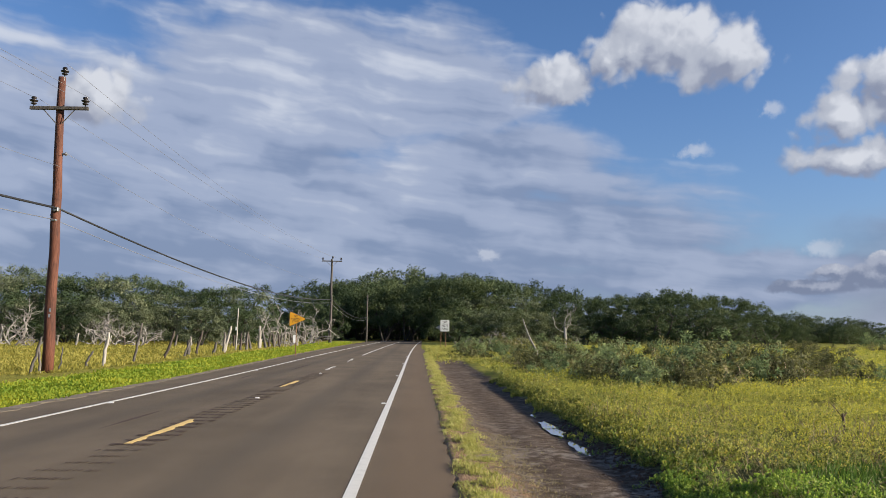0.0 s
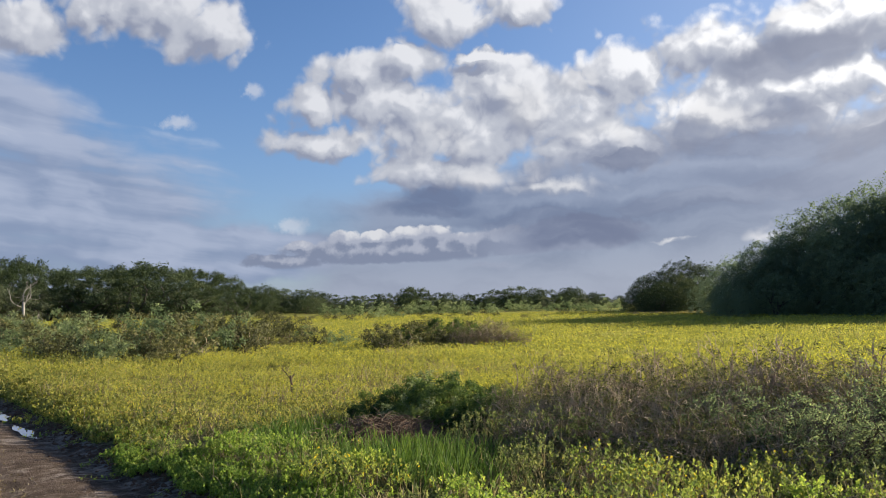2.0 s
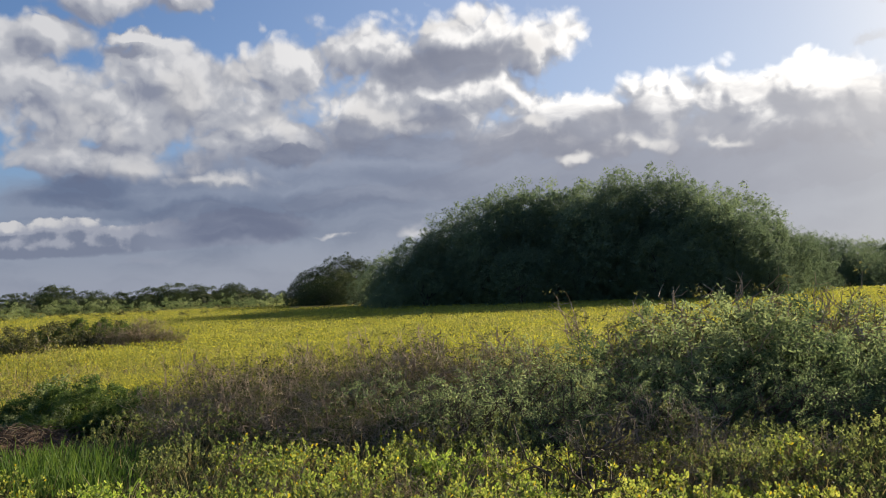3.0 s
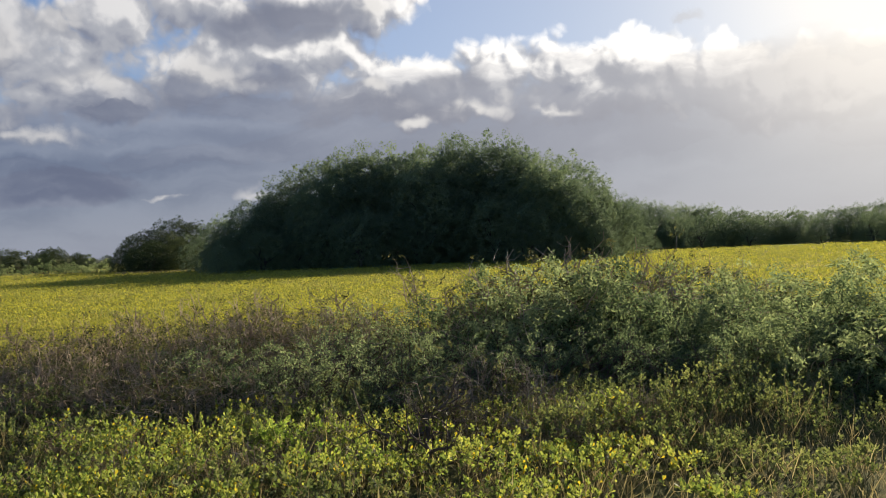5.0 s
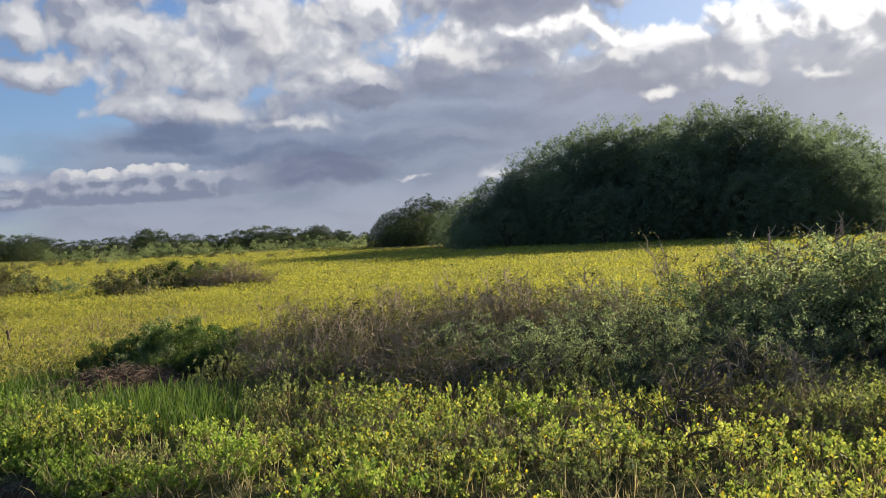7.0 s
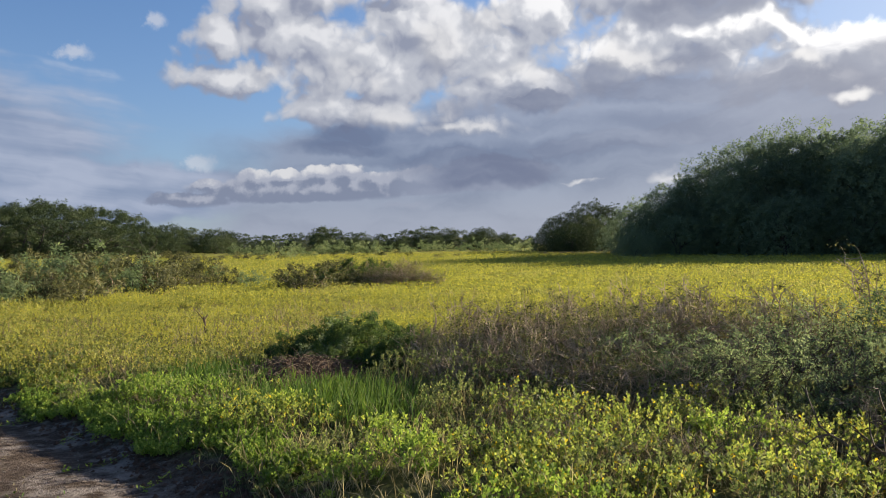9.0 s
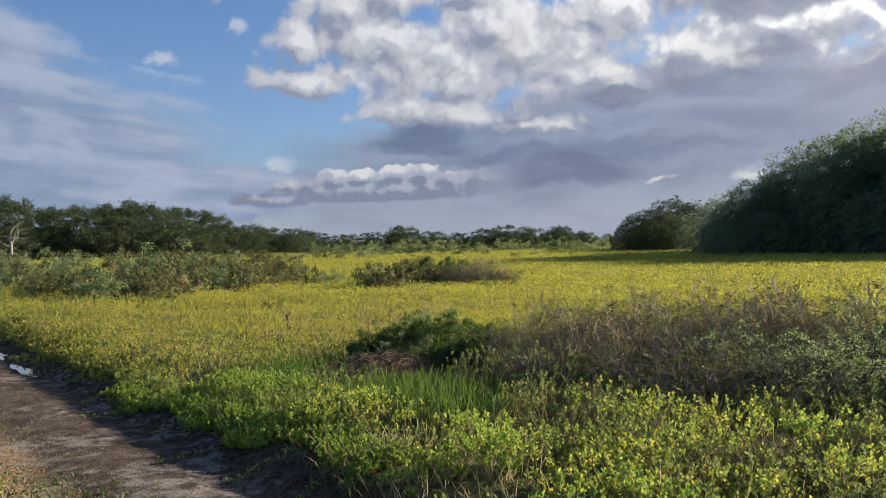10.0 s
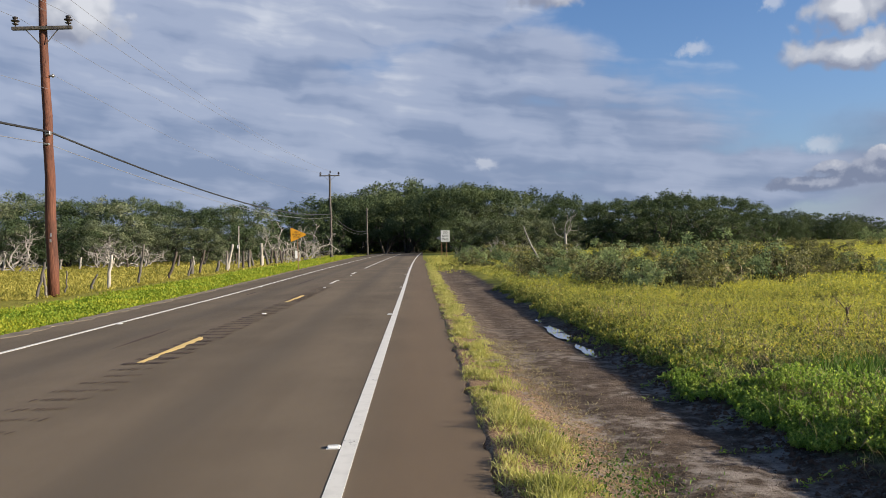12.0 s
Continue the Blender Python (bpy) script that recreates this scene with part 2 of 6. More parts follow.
low_col = w.mix(w.step(light, 0.42, 1.0), low_col, tone(0.74, 0.735, 0.75))
low_col = w.mix(w.step(az, 38.5, 43.5), low_col, grey_col)
colour = w.mix(w.math("MULTIPLY", cover, 0.94), colour, low_col)
colour = w.mix(glare, colour, tone(1.5, 1.4, 1.25))
w.put(back.inputs["Color"], colour)

sun = new("sun", bpy.data.lights.new("sun", "SUN"))
sun.data.energy, sun.data.angle, sun.data.color = 4.8, radians(0.6), (1.0, 0.87, 0.68)
sun.matrix_world = look([50 * c for c in sun_way], (0, 0, 0))

# ---- materials ----
def material(name, rough=0.8):
    m = bpy.data.materials.new(name)
    m.use_nodes = True
    n = Nodes(m.node_tree)
    bsdf = m.node_tree.nodes["Principled BSDF"]
    bsdf.inputs["Roughness"].default_value = rough
    bsdf.inputs["Specular IOR Level"].default_value = 0.3
    return m, n, bsdf


def bump(n, bsdf, height, strength, distance):
    b = n.add("ShaderNodeBump")
    b.inputs["Strength"].default_value, b.inputs["Distance"].default_value = strength, distance
    n.put(b.inputs["Height"], height)
    n.put(bsdf.inputs["Normal"], b.outputs[0])


def place(n):
    return n.add("ShaderNodeNewGeometry").outputs["Position"]


def mottled(name, dark, light, scale, rough=0.85, fine=8.0, relief=0.5, depth=0.02, stretch=(1, 1, 1), metal=0.0, rand=0.0):
    """A matt surface with stains at one scale and grain at a finer one."""
    m, n, bsdf = material(name, rough)
    bsdf.inputs["Metallic"].default_value = metal
    p = n.vmath("MULTIPLY", n.add("ShaderNodeTexCoord").outputs["Object"], stretch)
    big, small = n.noise(p, scale, 5), n.noise(p, scale * fine, 6, 0.65)
    f = n.math("ADD", n.math("MULTIPLY", big, 0.6), n.math("MULTIPLY", small, 0.4))
    if rand:
        f = n.math("ADD", f, n.math("MULTIPLY", n.math("SUBTRACT", n.add("ShaderNodeObjectInfo").outputs["Random"], 0.5), rand))
    n.put(bsdf.inputs["Base Color"], n.mix(n.step(f, 0.3, 0.7), dark, light))
    bump(n, bsdf, small, relief, depth)
    return m


def foliage(name, dark, mid, bright, patch=0.4, rough=0.68, glow=0.46, accent=None, share=0.0, speckle=0.45, through_tint=(1.5, 1.5, 0.6)):
    """Leaves: colour by patches of the place and from leaf to leaf; light passes through."""
    dark, mid, bright = (tuple(0.94 * v + 0.06 * (0.3 * c[0] + 0.6 * c[1] + 0.1 * c[2]) for v in c) for c in (dark, mid, bright))
    m, n, bsdf = material(name, rough)
    bsdf.inputs["Specular IOR Level"].default_value = 0.16
    rnd = n.add("ShaderNodeNewGeometry").outputs["Random Per Island"]
    one = n.add("ShaderNodeObjectInfo").outputs["Random"]
    f = n.math("ADD", n.math("MULTIPLY", n.noise(place(n), patch, 4), 0.9), n.math("ADD", n.math("MULTIPLY", rnd, speckle), 0.5 * (0.45 - speckle)))
    f = n.math("ADD", f, n.math("MULTIPLY", one, 0.25))
    col = n.mix(n.step(f, 0.45, 0.8), dark, mid)
    col = n.mix(n.step(f, 0.75, 1.15), col, bright)
    if accent:
        pick = n.math("FRACT", n.math("MULTIPLY", rnd, 17.3))
        col = n.mix(n.math("LESS_THAN", pick, share), col, accent)
    n.put(bsdf.inputs["Base Color"], col)
    thin = n.add("ShaderNodeBsdfTranslucent")
    n.put(thin.inputs[0], n.mix(0.5, col, n.mix(1.0, col, through_tint, "MULTIPLY")))
    both = n.add("ShaderNodeMixShader")
    both.inputs[0].default_value = glow
    m.node_tree.links.new(bsdf.outputs[0], both.inputs[1])
    m.node_tree.links.new(thin.outputs[0], both.inputs[2])
    m.node_tree.links.new(both.outputs[0], m.node_tree.nodes["Material Output"].inputs[0])
    return m


def asphalt():
    m, n, bsdf = material("asphalt", 0.85)
    bsdf.inputs["Specular IOR Level"].default_value = 0.16
    p = place(n)
    sp = n.add("ShaderNodeSeparateXYZ")
    n.put(sp.inputs[0], p)
    grain = n.noise(p, 160, 3, 0.7)
    worn = n.noise(n.vmath("MULTIPLY", p, (0.9, 0.07, 1.0)), 1.0, 5)
    blot = n.noise(p, 0.35, 5)
    f = n.math("ADD", n.math("MULTIPLY", worn, 0.55), n.math("MULTIPLY", blot, 0.45))
    col = n.mix(n.step(f, 0.3, 0.7), (0.100, 0.077, 0.052), (0.168, 0.130, 0.088))
    # polished wheel paths are a little lighter, the oil line between them darker
    lane = n.math("PINGPONG", n.math("ADD", sp.outputs[0], 0.45), 1.5)
    col = n.mix(n.math("MULTIPLY", n.step(n.math("ADD", lane, n.math("MULTIPLY", blot, 0.8)), 1.35, 1.9), 0.5), col, (0.080, 0.066, 0.050))
    dusty = n.step(n.math("ADD", sp.outputs[0], n.math("MULTIPLY", blot, 0.5)), -0.5, 0.4)
    col = n.mix(n.math("MULTIPLY", dusty, 0.75), col, n.mix(worn, (0.125, 0.086, 0.053), (0.175, 0.124, 0.078)))
    col = n.mix(n.math("MULTIPLY", n.step(grain, 0.55, 0.75), 0.35), col, (0.20, 0.18, 0.155))
    col = n.mix(n.math("MULTIPLY", n.step(grain, 0.45, 0.3), 0.4), col, (0.035, 0.032, 0.03))
    n.put(bsdf.inputs["Base Color"], col)
    bump(n, bsdf, grain, 0.6, 0.006)
    return m


def paint(name, col, ground=(0.10, 0.09, 0.08)):
    m, n, bsdf = material(name, 0.7)
    p = place(n)
    chip = n.math("ADD", n.math("MULTIPLY", n.noise(p, 35, 5, 0.7), 0.6), n.math("MULTIPLY", n.noise(p, 3, 3), 0.4))
    c = n.mix(n.math("MULTIPLY", n.step(n.noise(p, 7, 4), 0.4, 0.75), 0.4), col, tuple(v * 0.72 for v in col))
    n.put(bsdf.inputs["Base Color"], n.mix(n.step(chip, 0.60, 0.66), c, ground))
    bump(n, bsdf, n.noise(p, 120, 3), 0.4, 0.004)
    return m


def earth():
    """Ground: dark track, straw verge, field litter and olive scrub floor, by the plan."""
    m, n, bsdf = material("earth", 0.95)
    bsdf.inputs["Specular IOR Level"].default_value = 0.04
    p = place(n)
    sp = n.add("ShaderNodeSeparateXYZ")
    n.put(sp.inputs[0], p)
    x, y = sp.outputs[0], sp.outputs[1]
    ragged = n.math("MULTIPLY", n.math("SUBTRACT", n.noise(p, 1.1, 6, 0.65), 0.5), 0.9)
    xr = n.math("ADD", x, ragged)
    fine, mid, big = n.noise(p, 42, 6, 0.7), n.noise(p, 6, 6, 0.65), n.noise(p, 0.8, 5)
    soil = n.mix(n.step(mid, 0.35, 0.65), (0.070, 0.052, 0.039), (0.150, 0.114, 0.087))
    soil = n.mix(n.math("MULTIPLY", n.step(fine, 0.5, 0.72), 0.6), soil, (0.17, 0.128, 0.092))
    grit = n.noise(p, 150, 3, 0.7)
    soil = n.mix(n.math("MULTIPLY", n.step(grit, 0.56, 0.68), 0.55), soil, (0.25, 0.195, 0.145))
    soil = n.mix(n.math("MULTIPLY", n.step(grit, 0.44, 0.34), 0.6), soil, (0.016, 0.011, 0.008))
    pale = n.step(n.math("ADD", n.math("MULTIPLY", big, 0.6), n.math("MULTIPLY", mid, 0.5)), 0.52, 0.66)
    near = n.step(y, 7.5, 15.0, 1.0, 0.25)
    soil = n.mix(n.math("MULTIPLY", n.math("MULTIPLY", pale, near), 0.8), soil, (0.33, 0.285, 0.245))
    straw = n.mix(n.step(fine, 0.4, 0.6), (0.17, 0.10, 0.058), (0.46, 0.31, 0.19))
    soil = n.mix(n.step(n.math("ADD", xr, n.math("MULTIPLY", n.math("SUBTRACT", mid, 0.5), 1.4)), n.step(y, 6.5, 11.0, 1.55, 1.15), n.step(y, 6.5, 11.0, 1.0, 0.8)), soil, straw)
    field = n.mix(n.step(big, 0.4, 0.6), (0.21, 0.205, 0.045), (0.28, 0.265, 0.055))
    field = n.mix(n.step(fine, 0.45, 0.3), field, (0.17, 0.175, 0.04))
    near_field = n.mix(n.step(mid, 0.4, 0.6), (0.080, 0.090, 0.034), (0.165, 0.155, 0.058))
    far = n.step(n.vmath("LENGTH", p), 9.0, 22.0)
    field = n.mix(far, near_field, field)
    track = n.math("MULTIPLY", n.step(xr, 2.95, 2.7), n.step(n.math("ADD", y, n.math("MULTIPLY", ragged, 6.0)), 56.0, 47.0))
    col = n.mix(track, field, soil)
    meadow = n.mix(n.step(mid, 0.4, 0.6), (0.15, 0.15, 0.03), (0.28, 0.25, 0.05))
    col = n.mix(n.step(xr, -7.0, -7.6), col, meadow)
    n.put(bsdf.inputs["Base Color"], col)
    bump(n, bsdf, n.math("ADD", fine, n.math("MULTIPLY", mid, 0.5)), 1.0, 0.03)
    return m


M_EARTH, M_ROAD = earth(), asphalt()
M_WHITE, M_YELLOW = paint("white_line", (0.62, 0.60, 0.55)), paint("yellow_line", (0.70, 0.49, 0.18))
M_GROOVE = mottled("milled_asphalt", (0.036, 0.023, 0.017), (0.095, 0.062, 0.043), 14)
M_POLE = mottled("creosoted_pole", (0.032, 0.013, 0.010), (0.165, 0.062, 0.036), 2.2, 0.75, 6, 0.8, 0.03, (3, 3, 0.35))
M_POLE_OLD = mottled("weathered_pole", (0.05, 0.045, 0.042), (0.13, 0.115, 0.10), 2.2, 0.85, 6, 0.8, 0.03, (3, 3, 0.35))
M_POST = mottled("bleached_wood", (0.07, 0.055, 0.045), (0.34, 0.31, 0.27), 2.0, 0.9, 7, 0.9, 0.02, (3, 3, 0.5), rand=0.9)
M_DEAD = mottled("dead_branch", (0.15, 0.135, 0.118), (0.36, 0.335, 0.30), 1.5, 0.9, 6, 0.6, 0.02)
M_BARK = mottled("bark", (0.03, 0.025, 0.02), (0.10, 0.085, 0.07), 2.0, 0.9, 6, 0.9, 0.03, (2, 2, 0.6))
M_TWIG = mottled("twig", (0.058, 0.040, 0.026), (0.19, 0.135, 0.088), 6.0, 0.85, 5, 0.4, 0.004)
M_PALE_TWIG = mottled("pale_twig", (0.20, 0.145, 0.095), (0.50, 0.39, 0.275), 6.0, 0.85, 5, 0.4, 0.004)
M_INSUL = mottled("brown_porcelain", (0.012, 0.010, 0.010), (0.035, 0.028, 0.026), 4, 0.25)
M_METAL = mottled("galvanised_steel", (0.22, 0.22, 0.22), (0.42, 0.42, 0.42), 6, 0.5, metal=0.8)
M_WIRE = mottled("black_cable", (0.012, 0.012, 0.013), (0.03, 0.03, 0.032), 3, 0.6)
M_THINWIRE = mottled("grey_wire", (0.10, 0.10, 0.11), (0.22, 0.22, 0.24), 3, 0.5)
M_SIGN_W = mottled("white_sheeting", (0.62, 0.63, 0.62), (0.78, 0.78, 0.76), 2, 0.45, relief=0.05)
M_SIGN_Y = mottled("amber_sheeting", (0.50, 0.24, 0.015), (0.62, 0.31, 0.02), 2, 0.45, relief=0.05)
M_BLACK = mottled("black_lettering", (0.012, 0.012, 0.012), (0.03, 0.03, 0.03), 3, 0.5)
M_RUST = mottled("rusty_post", (0.12, 0.06, 0.035), (0.30, 0.17, 0.10), 5, 0.8)
M_LENS = mottled("marker_plastic", (0.50, 0.50, 0.47), (0.72, 0.72, 0.68), 12, 0.35)
M_STONE = mottled("pebble", (0.06, 0.048, 0.04), (0.26, 0.22, 0.185), 7, 0.9)
M_DUG = mottled("dug_soil", (0.05, 0.028, 0.017), (0.16, 0.095, 0.06), 6, 0.95, 6, 1.0, 0.03)
M_KERB = mottled("gravel_edge", (0.10, 0.078, 0.052), (0.27, 0.22, 0.16), 2.5, 0.95)

M_TREE = foliage("tree_leaves", (0.020, 0.036, 0.016), (0.055, 0.080, 0.033), (0.125, 0.152, 0.062), 0.12, glow=0.22, speckle=0.25)
M_TREE_GREY = foliage("grey_tree_leaves", (0.045, 0.060, 0.032), (0.105, 0.125, 0.066), (0.20, 0.215, 0.115), 0.12, glow=0.24, speckle=0.3)
# the pale bluish veil of sun glare is put into these leaf colours
M_TREE_VEILED = foliage("veiled_leaves", (0.098, 0.134, 0.086), (0.150, 0.198, 0.120), (0.215, 0.265, 0.145), 0.15, glow=0.56, speckle=0.35, through_tint=(1.2, 1.3, 0.9))
M_SHRUB = foliage("scrub_leaves", (0.040, 0.045, 0.022), (0.115, 0.118, 0.050), (0.27, 0.25, 0.105), 0.9, glow=0.34)
M_SHRUB_GREEN = foliage("green_scrub_leaves", (0.072, 0.108, 0.056), (0.170, 0.22, 0.105), (0.32, 0.36, 0.175), 0.9, glow=0.62, through_tint=(1.3, 1.35, 0.85))
M_SHRUB_DARK = foliage("dark_scrub_leaves", (0.030, 0.060, 0.020), (0.085, 0.14, 0.038), (0.19, 0.25, 0.065), 0.9)
M_DULL = foliage("dull_leaves", (0.070, 0.098, 0.040), (0.155, 0.185, 0.070), (0.30, 0.31, 0.12), 1.2, glow=0.52)
M_FIELD = foliage("field_leaves", (0.185, 0.20, 0.045), (0.29, 0.295, 0.058), (0.38, 0.365, 0.070), 0.22, accent=(0.46, 0.42, 0.065), share=0.22, speckle=0.3)
M_SUCC = foliage("succulent_leaves", (0.145, 0.205, 0.050), (0.31, 0.345, 0.075), (0.54, 0.51, 0.125), 1.6, 0.55, glow=0.52, accent=(0.52, 0.40, 0.04), share=0.05)
M_EDGE = foliage("edge_leaves", (0.12, 0.200, 0.036), (0.255, 0.350, 0.058), (0.46, 0.50, 0.095), 1.4, 0.55, glow=0.52)
M_GRASS = foliage("green_grass", (0.045, 0.095, 0.018), (0.085, 0.155, 0.026), (0.16, 0.23, 0.042), 1.2, glow=0.32)
M_VERGE = foliage("verge_grass", (0.17, 0.195, 0.045), (0.33, 0.33, 0.090), (0.50, 0.45, 0.17), 1.6)
M_FRESH = foliage("fresh_field_leaves", (0.125, 0.150, 0.038), (0.29, 0.29, 0.066), (0.49, 0.45, 0.13), 0.9, accent=(0.42, 0.33, 0.10), share=0.08)
M_STRAW = foliage("dry_grass", (0.13, 0.108, 0.060), (0.25, 0.205, 0.120), (0.40, 0.34, 0.215), 1.6)
M_WEED = foliage("roadside_weeds", (0.10, 0.19, 0.012), (0.21, 0.28, 0.018), (0.38, 0.38, 0.02), 0.5)
M_MEADOW = foliage("meadow_grass", (0.20, 0.19, 0.035), (0.33, 0.29, 0.05), (0.46, 0.39, 0.09), 0.15)


def water():
    m, n, bsdf = material("puddle_water", 0.03)
    bsdf.inputs["Base Color"].default_value = (0.05, 0.045, 0.04, 1)
    bsdf.inputs["Specular IOR Level"].default_value = 1.0
    bsdf.inputs["Coat Weight"].default_value = 1.0
    bsdf.inputs["Coat Roughness"].default_value = 0.02
    bump(n, bsdf, n.noise(place(n), 14, 2), 0.05, 0.01)
    return m


M_WATER = water()

# ---- mesh helpers ----
RNG = np.random.default_rng(7)


def smooth(a, b, x):
    t = np.clip((x - a) / (b - a), 0, 1)
    return t * t * (3 - 2 * t)


def rise(x, y):
    """Height of the land: flat by the road, climbing gently towards the woods."""
    x, y = np.asarray(x, float), np.asarray(y, float)
    d = np.maximum(np.hypot(x, y) - 25, 0)
    k = 0.005 + 0.016 * smooth(-5, 70, np.degrees(np.arctan2(x, y)))
    far = smooth(160, 400, np.hypot(x, y))
    return k * d * d / (d + 12) * (1 - far) + far * 3.0


def land(x, y):
    """The ground sheet: the rise with the road bed, the track and its ruts cut in."""
    x, y = np.asarray(x, float), np.asarray(y, float)
    z = rise(x, y)
    bed = smooth(-8.6, -7.6, x) * (1 - smooth(0.38, 0.62, x)) * (1 - smooth(150, 170, y))
    track = smooth(1.0, 1.4, x) * (1 - smooth(2.5, 3.0, x)) * (1 - smooth(48, 58, y))
    ruts = np.exp(-((x - 1.55) / 0.18) ** 2) + np.exp(-((x - 2.42) / 0.2) ** 2)
    bank = smooth(2.5, 3.6, x) * 0.10 * (1 - smooth(20, 40, np.hypot(x, y)))
    ripple = 0.0025 * np.sin(3.1 * x + 1.7 * y) * np.sin(2.3 * y - 1.1 * x) + 0.002 * np.sin(7.3 * x - 5 * y)
    return z - 0.14 * bed - track * (0.05 + 0.022 * ruts) + bank + ripple * (1 - bed)


def polar(az, dist):
    return dist * math.sin(radians(az)), dist * math.cos(radians(az))


def mesh_of(name, verts, faces, mats, index=None, shade=False):
    """A mesh from arrays; faces all have the same number of corners, or come as lists."""
    me = bpy.data.meshes.new(name)
    if isinstance(faces, np.ndarray):
        n, k = faces.shape
        me.vertices.add(len(verts))
        me.vertices.foreach_set("co", np.asarray(verts, np.float32).ravel())
        me.loops.add(n * k)
        me.loops.foreach_set("vertex_index", faces.astype(np.int32).ravel())
        me.polygons.add(n)
        me.polygons.foreach_set("loop_start", np.arange(n, dtype=np.int32) * k)
        if index is not None:
            me.polygons.foreach_set("material_index", np.asarray(index, np.int32))
        me.update(calc_edges=True)
    else:
        me.from_pydata([tuple(v) for v in verts], [], faces)
    for m in mats if isinstance(mats, (list, tuple)) else [mats]:
        me.materials.append(m)
    me.polygons.foreach_set("use_smooth", np.full(len(me.polygons), shade, bool))
    return me


class Geo:
    """Gathers tubes, boxes and plates of one part."""

    def __init__(self):
        self.v, self.f = [], []

    def tube(self, pts, radii, sides=6, cap=True):
        pts = [Vector(p) for p in pts]
        base = len(self.v)
        ref = Vector((0.31, 0.77, 0.55))
        for i, p in enumerate(pts):
            d = (pts[min(i + 1, len(pts) - 1)] - pts[max(i - 1, 0)]).normalized()
            s = d.cross(ref)
            s = s.normalized() if s.length > 1e-3 else d.orthogonal().normalized()
            u = d.cross(s)
            r = radii[i] if hasattr(radii, "__len__") else radii
            for k in range(sides):
                a = 2 * math.pi * k / sides
                self.v.append(p + (s * math.cos(a) + u * math.sin(a)) * r)
        for i in range(len(pts) - 1):
            for k in range(sides):
                a, b = base + i * sides + k, base + i * sides + (k + 1) % sides
                self.f.append((a, b, b + sides, a + sides))
        if cap:
            self.f.append(tuple(base + k for k in reversed(range(sides))))
            self.f.append(tuple(base + (len(pts) - 1) * sides + k for k in range(sides)))
        return self

    def box(self, lo, hi, chamfer=0.0):
        bm = bmesh.new()
        bmesh.ops.create_cube(bm, size=1)
        for v in bm.verts:
            v.co = [lo[i] + (v.co[i] + 0.5) * (hi[i] - lo[i]) for i in range(3)]
        if chamfer:
            bmesh.ops.bevel(bm, geom=list(bm.edges), offset=chamfer, segments=1, affect="EDGES")
        base = len(self.v)
        bm.verts.ensure_lookup_table()
        self.v += [v.co.copy() for v in bm.verts]
        self.f += [tuple(base + v.index for v in f.verts) for f in bm.faces]
        bm.free()
        return self

    def lathe(self, profile, sides=12, at=(0, 0, 0)):
        base = len(self.v)
        for r, z in profile:
            for k in range(sides):
                a = 2 * math.pi * k / sides
                self.v.append(Vector((at[0] + r * math.cos(a), at[1] + r * math.sin(a), at[2] + z)))
        for i in range(len(profile) - 1):
            for k in range(sides):
                a, b = base + i * sides + k, base + i * sides + (k + 1) % sides
                self.f.append((a, b, b + sides, a + sides))
        self.f.append(tuple(base + k for k in reversed(range(sides))))
        self.f.append(tuple(base + (len(profile) - 1) * sides + k for k in range(sides)))
        return self

    def plate(self, outline, thick, at, right, up):
        """A flat plate from a 2D outline, thick along right x up."""
        right, up, at = Vector(right).normalized(), Vector(up).normalized(), Vector(at)
        out = right.cross(up)
        base, n = len(self.v), len(outline)
        for side in (0.5, -0.5):
            self.v += [at + right * a + up * b + out * (thick * side) for a, b in outline]
        self.f.append(tuple(base + k for k in range(n)))
        self.f.append(tuple(base + n + k for k in reversed(range(n))))
        for k in range(n):
            j = (k + 1) % n
            self.f.append((base + j, base + k, base + n + k, base + n + j))
        return self

    def mesh(self, name, mat, shade=False):
        return mesh_of(name, self.v, self.f, mat, shade=shade)


def part(name, geo, mat, parent, label="", shade=False):
    """One part of a thing; geo is a Geo or a mesh."""
    me = geo.mesh(name, mat, shade) if isinstance(geo, Geo) else geo
    ob = new(name, me)
    ob.parent = parent
    return tagged(ob, label)


def thing(name, at, label, category, group="", kind="", turn=0.0, scale=1.0):
    ob = new(name)
    ob.location, ob.rotation_euler, ob.scale = at, (0, 0, radians(turn)), (scale,) * 3
    ob.empty_display_size = 0.1
    return tagged(ob, label, category, group, kind)


def unit(v):
    return v / np.maximum(np.linalg.norm(v, axis=1, keepdims=True), 1e-9)


def blades(base, way, length, width, rng, bend=0.0, belly=0.55, face=None):
    """Diamond leaves: arrays of base points, directions, lengths and widths; face turns their flat side."""
    n = len(base)
    length, width = np.broadcast_to(length, n)[:, None], np.broadcast_to(width, n)[:, None]
    side = unit(np.cross(way, rng.normal(size=(n, 3)) if face is None else face))
    mid = base + way * length * belly
    tip = base + way * length
    if bend:
        tip = tip - np.array([0, 0, 1.0]) * length * bend * rng.random((n, 1))
    v = np.stack([base, mid + side * width * 0.5, tip, mid - side * width * 0.5], 1).reshape(-1, 3)
    return v, np.arange(4 * n).reshape(n, 4)


def join(parts_list):
    vs, fs, k = [], [], 0
    for v, f in parts_list:
        vs.append(v)
        fs.append(f + k)
        k += len(v)
    return np.concatenate(vs), np.concatenate(fs)


def stuff(name, vf, mat, label, category, index=None):
    ob = new(name, mesh_of(name, vf[0], vf[1], mat, index))
    return tagged(ob, label, category, kind="stuff")


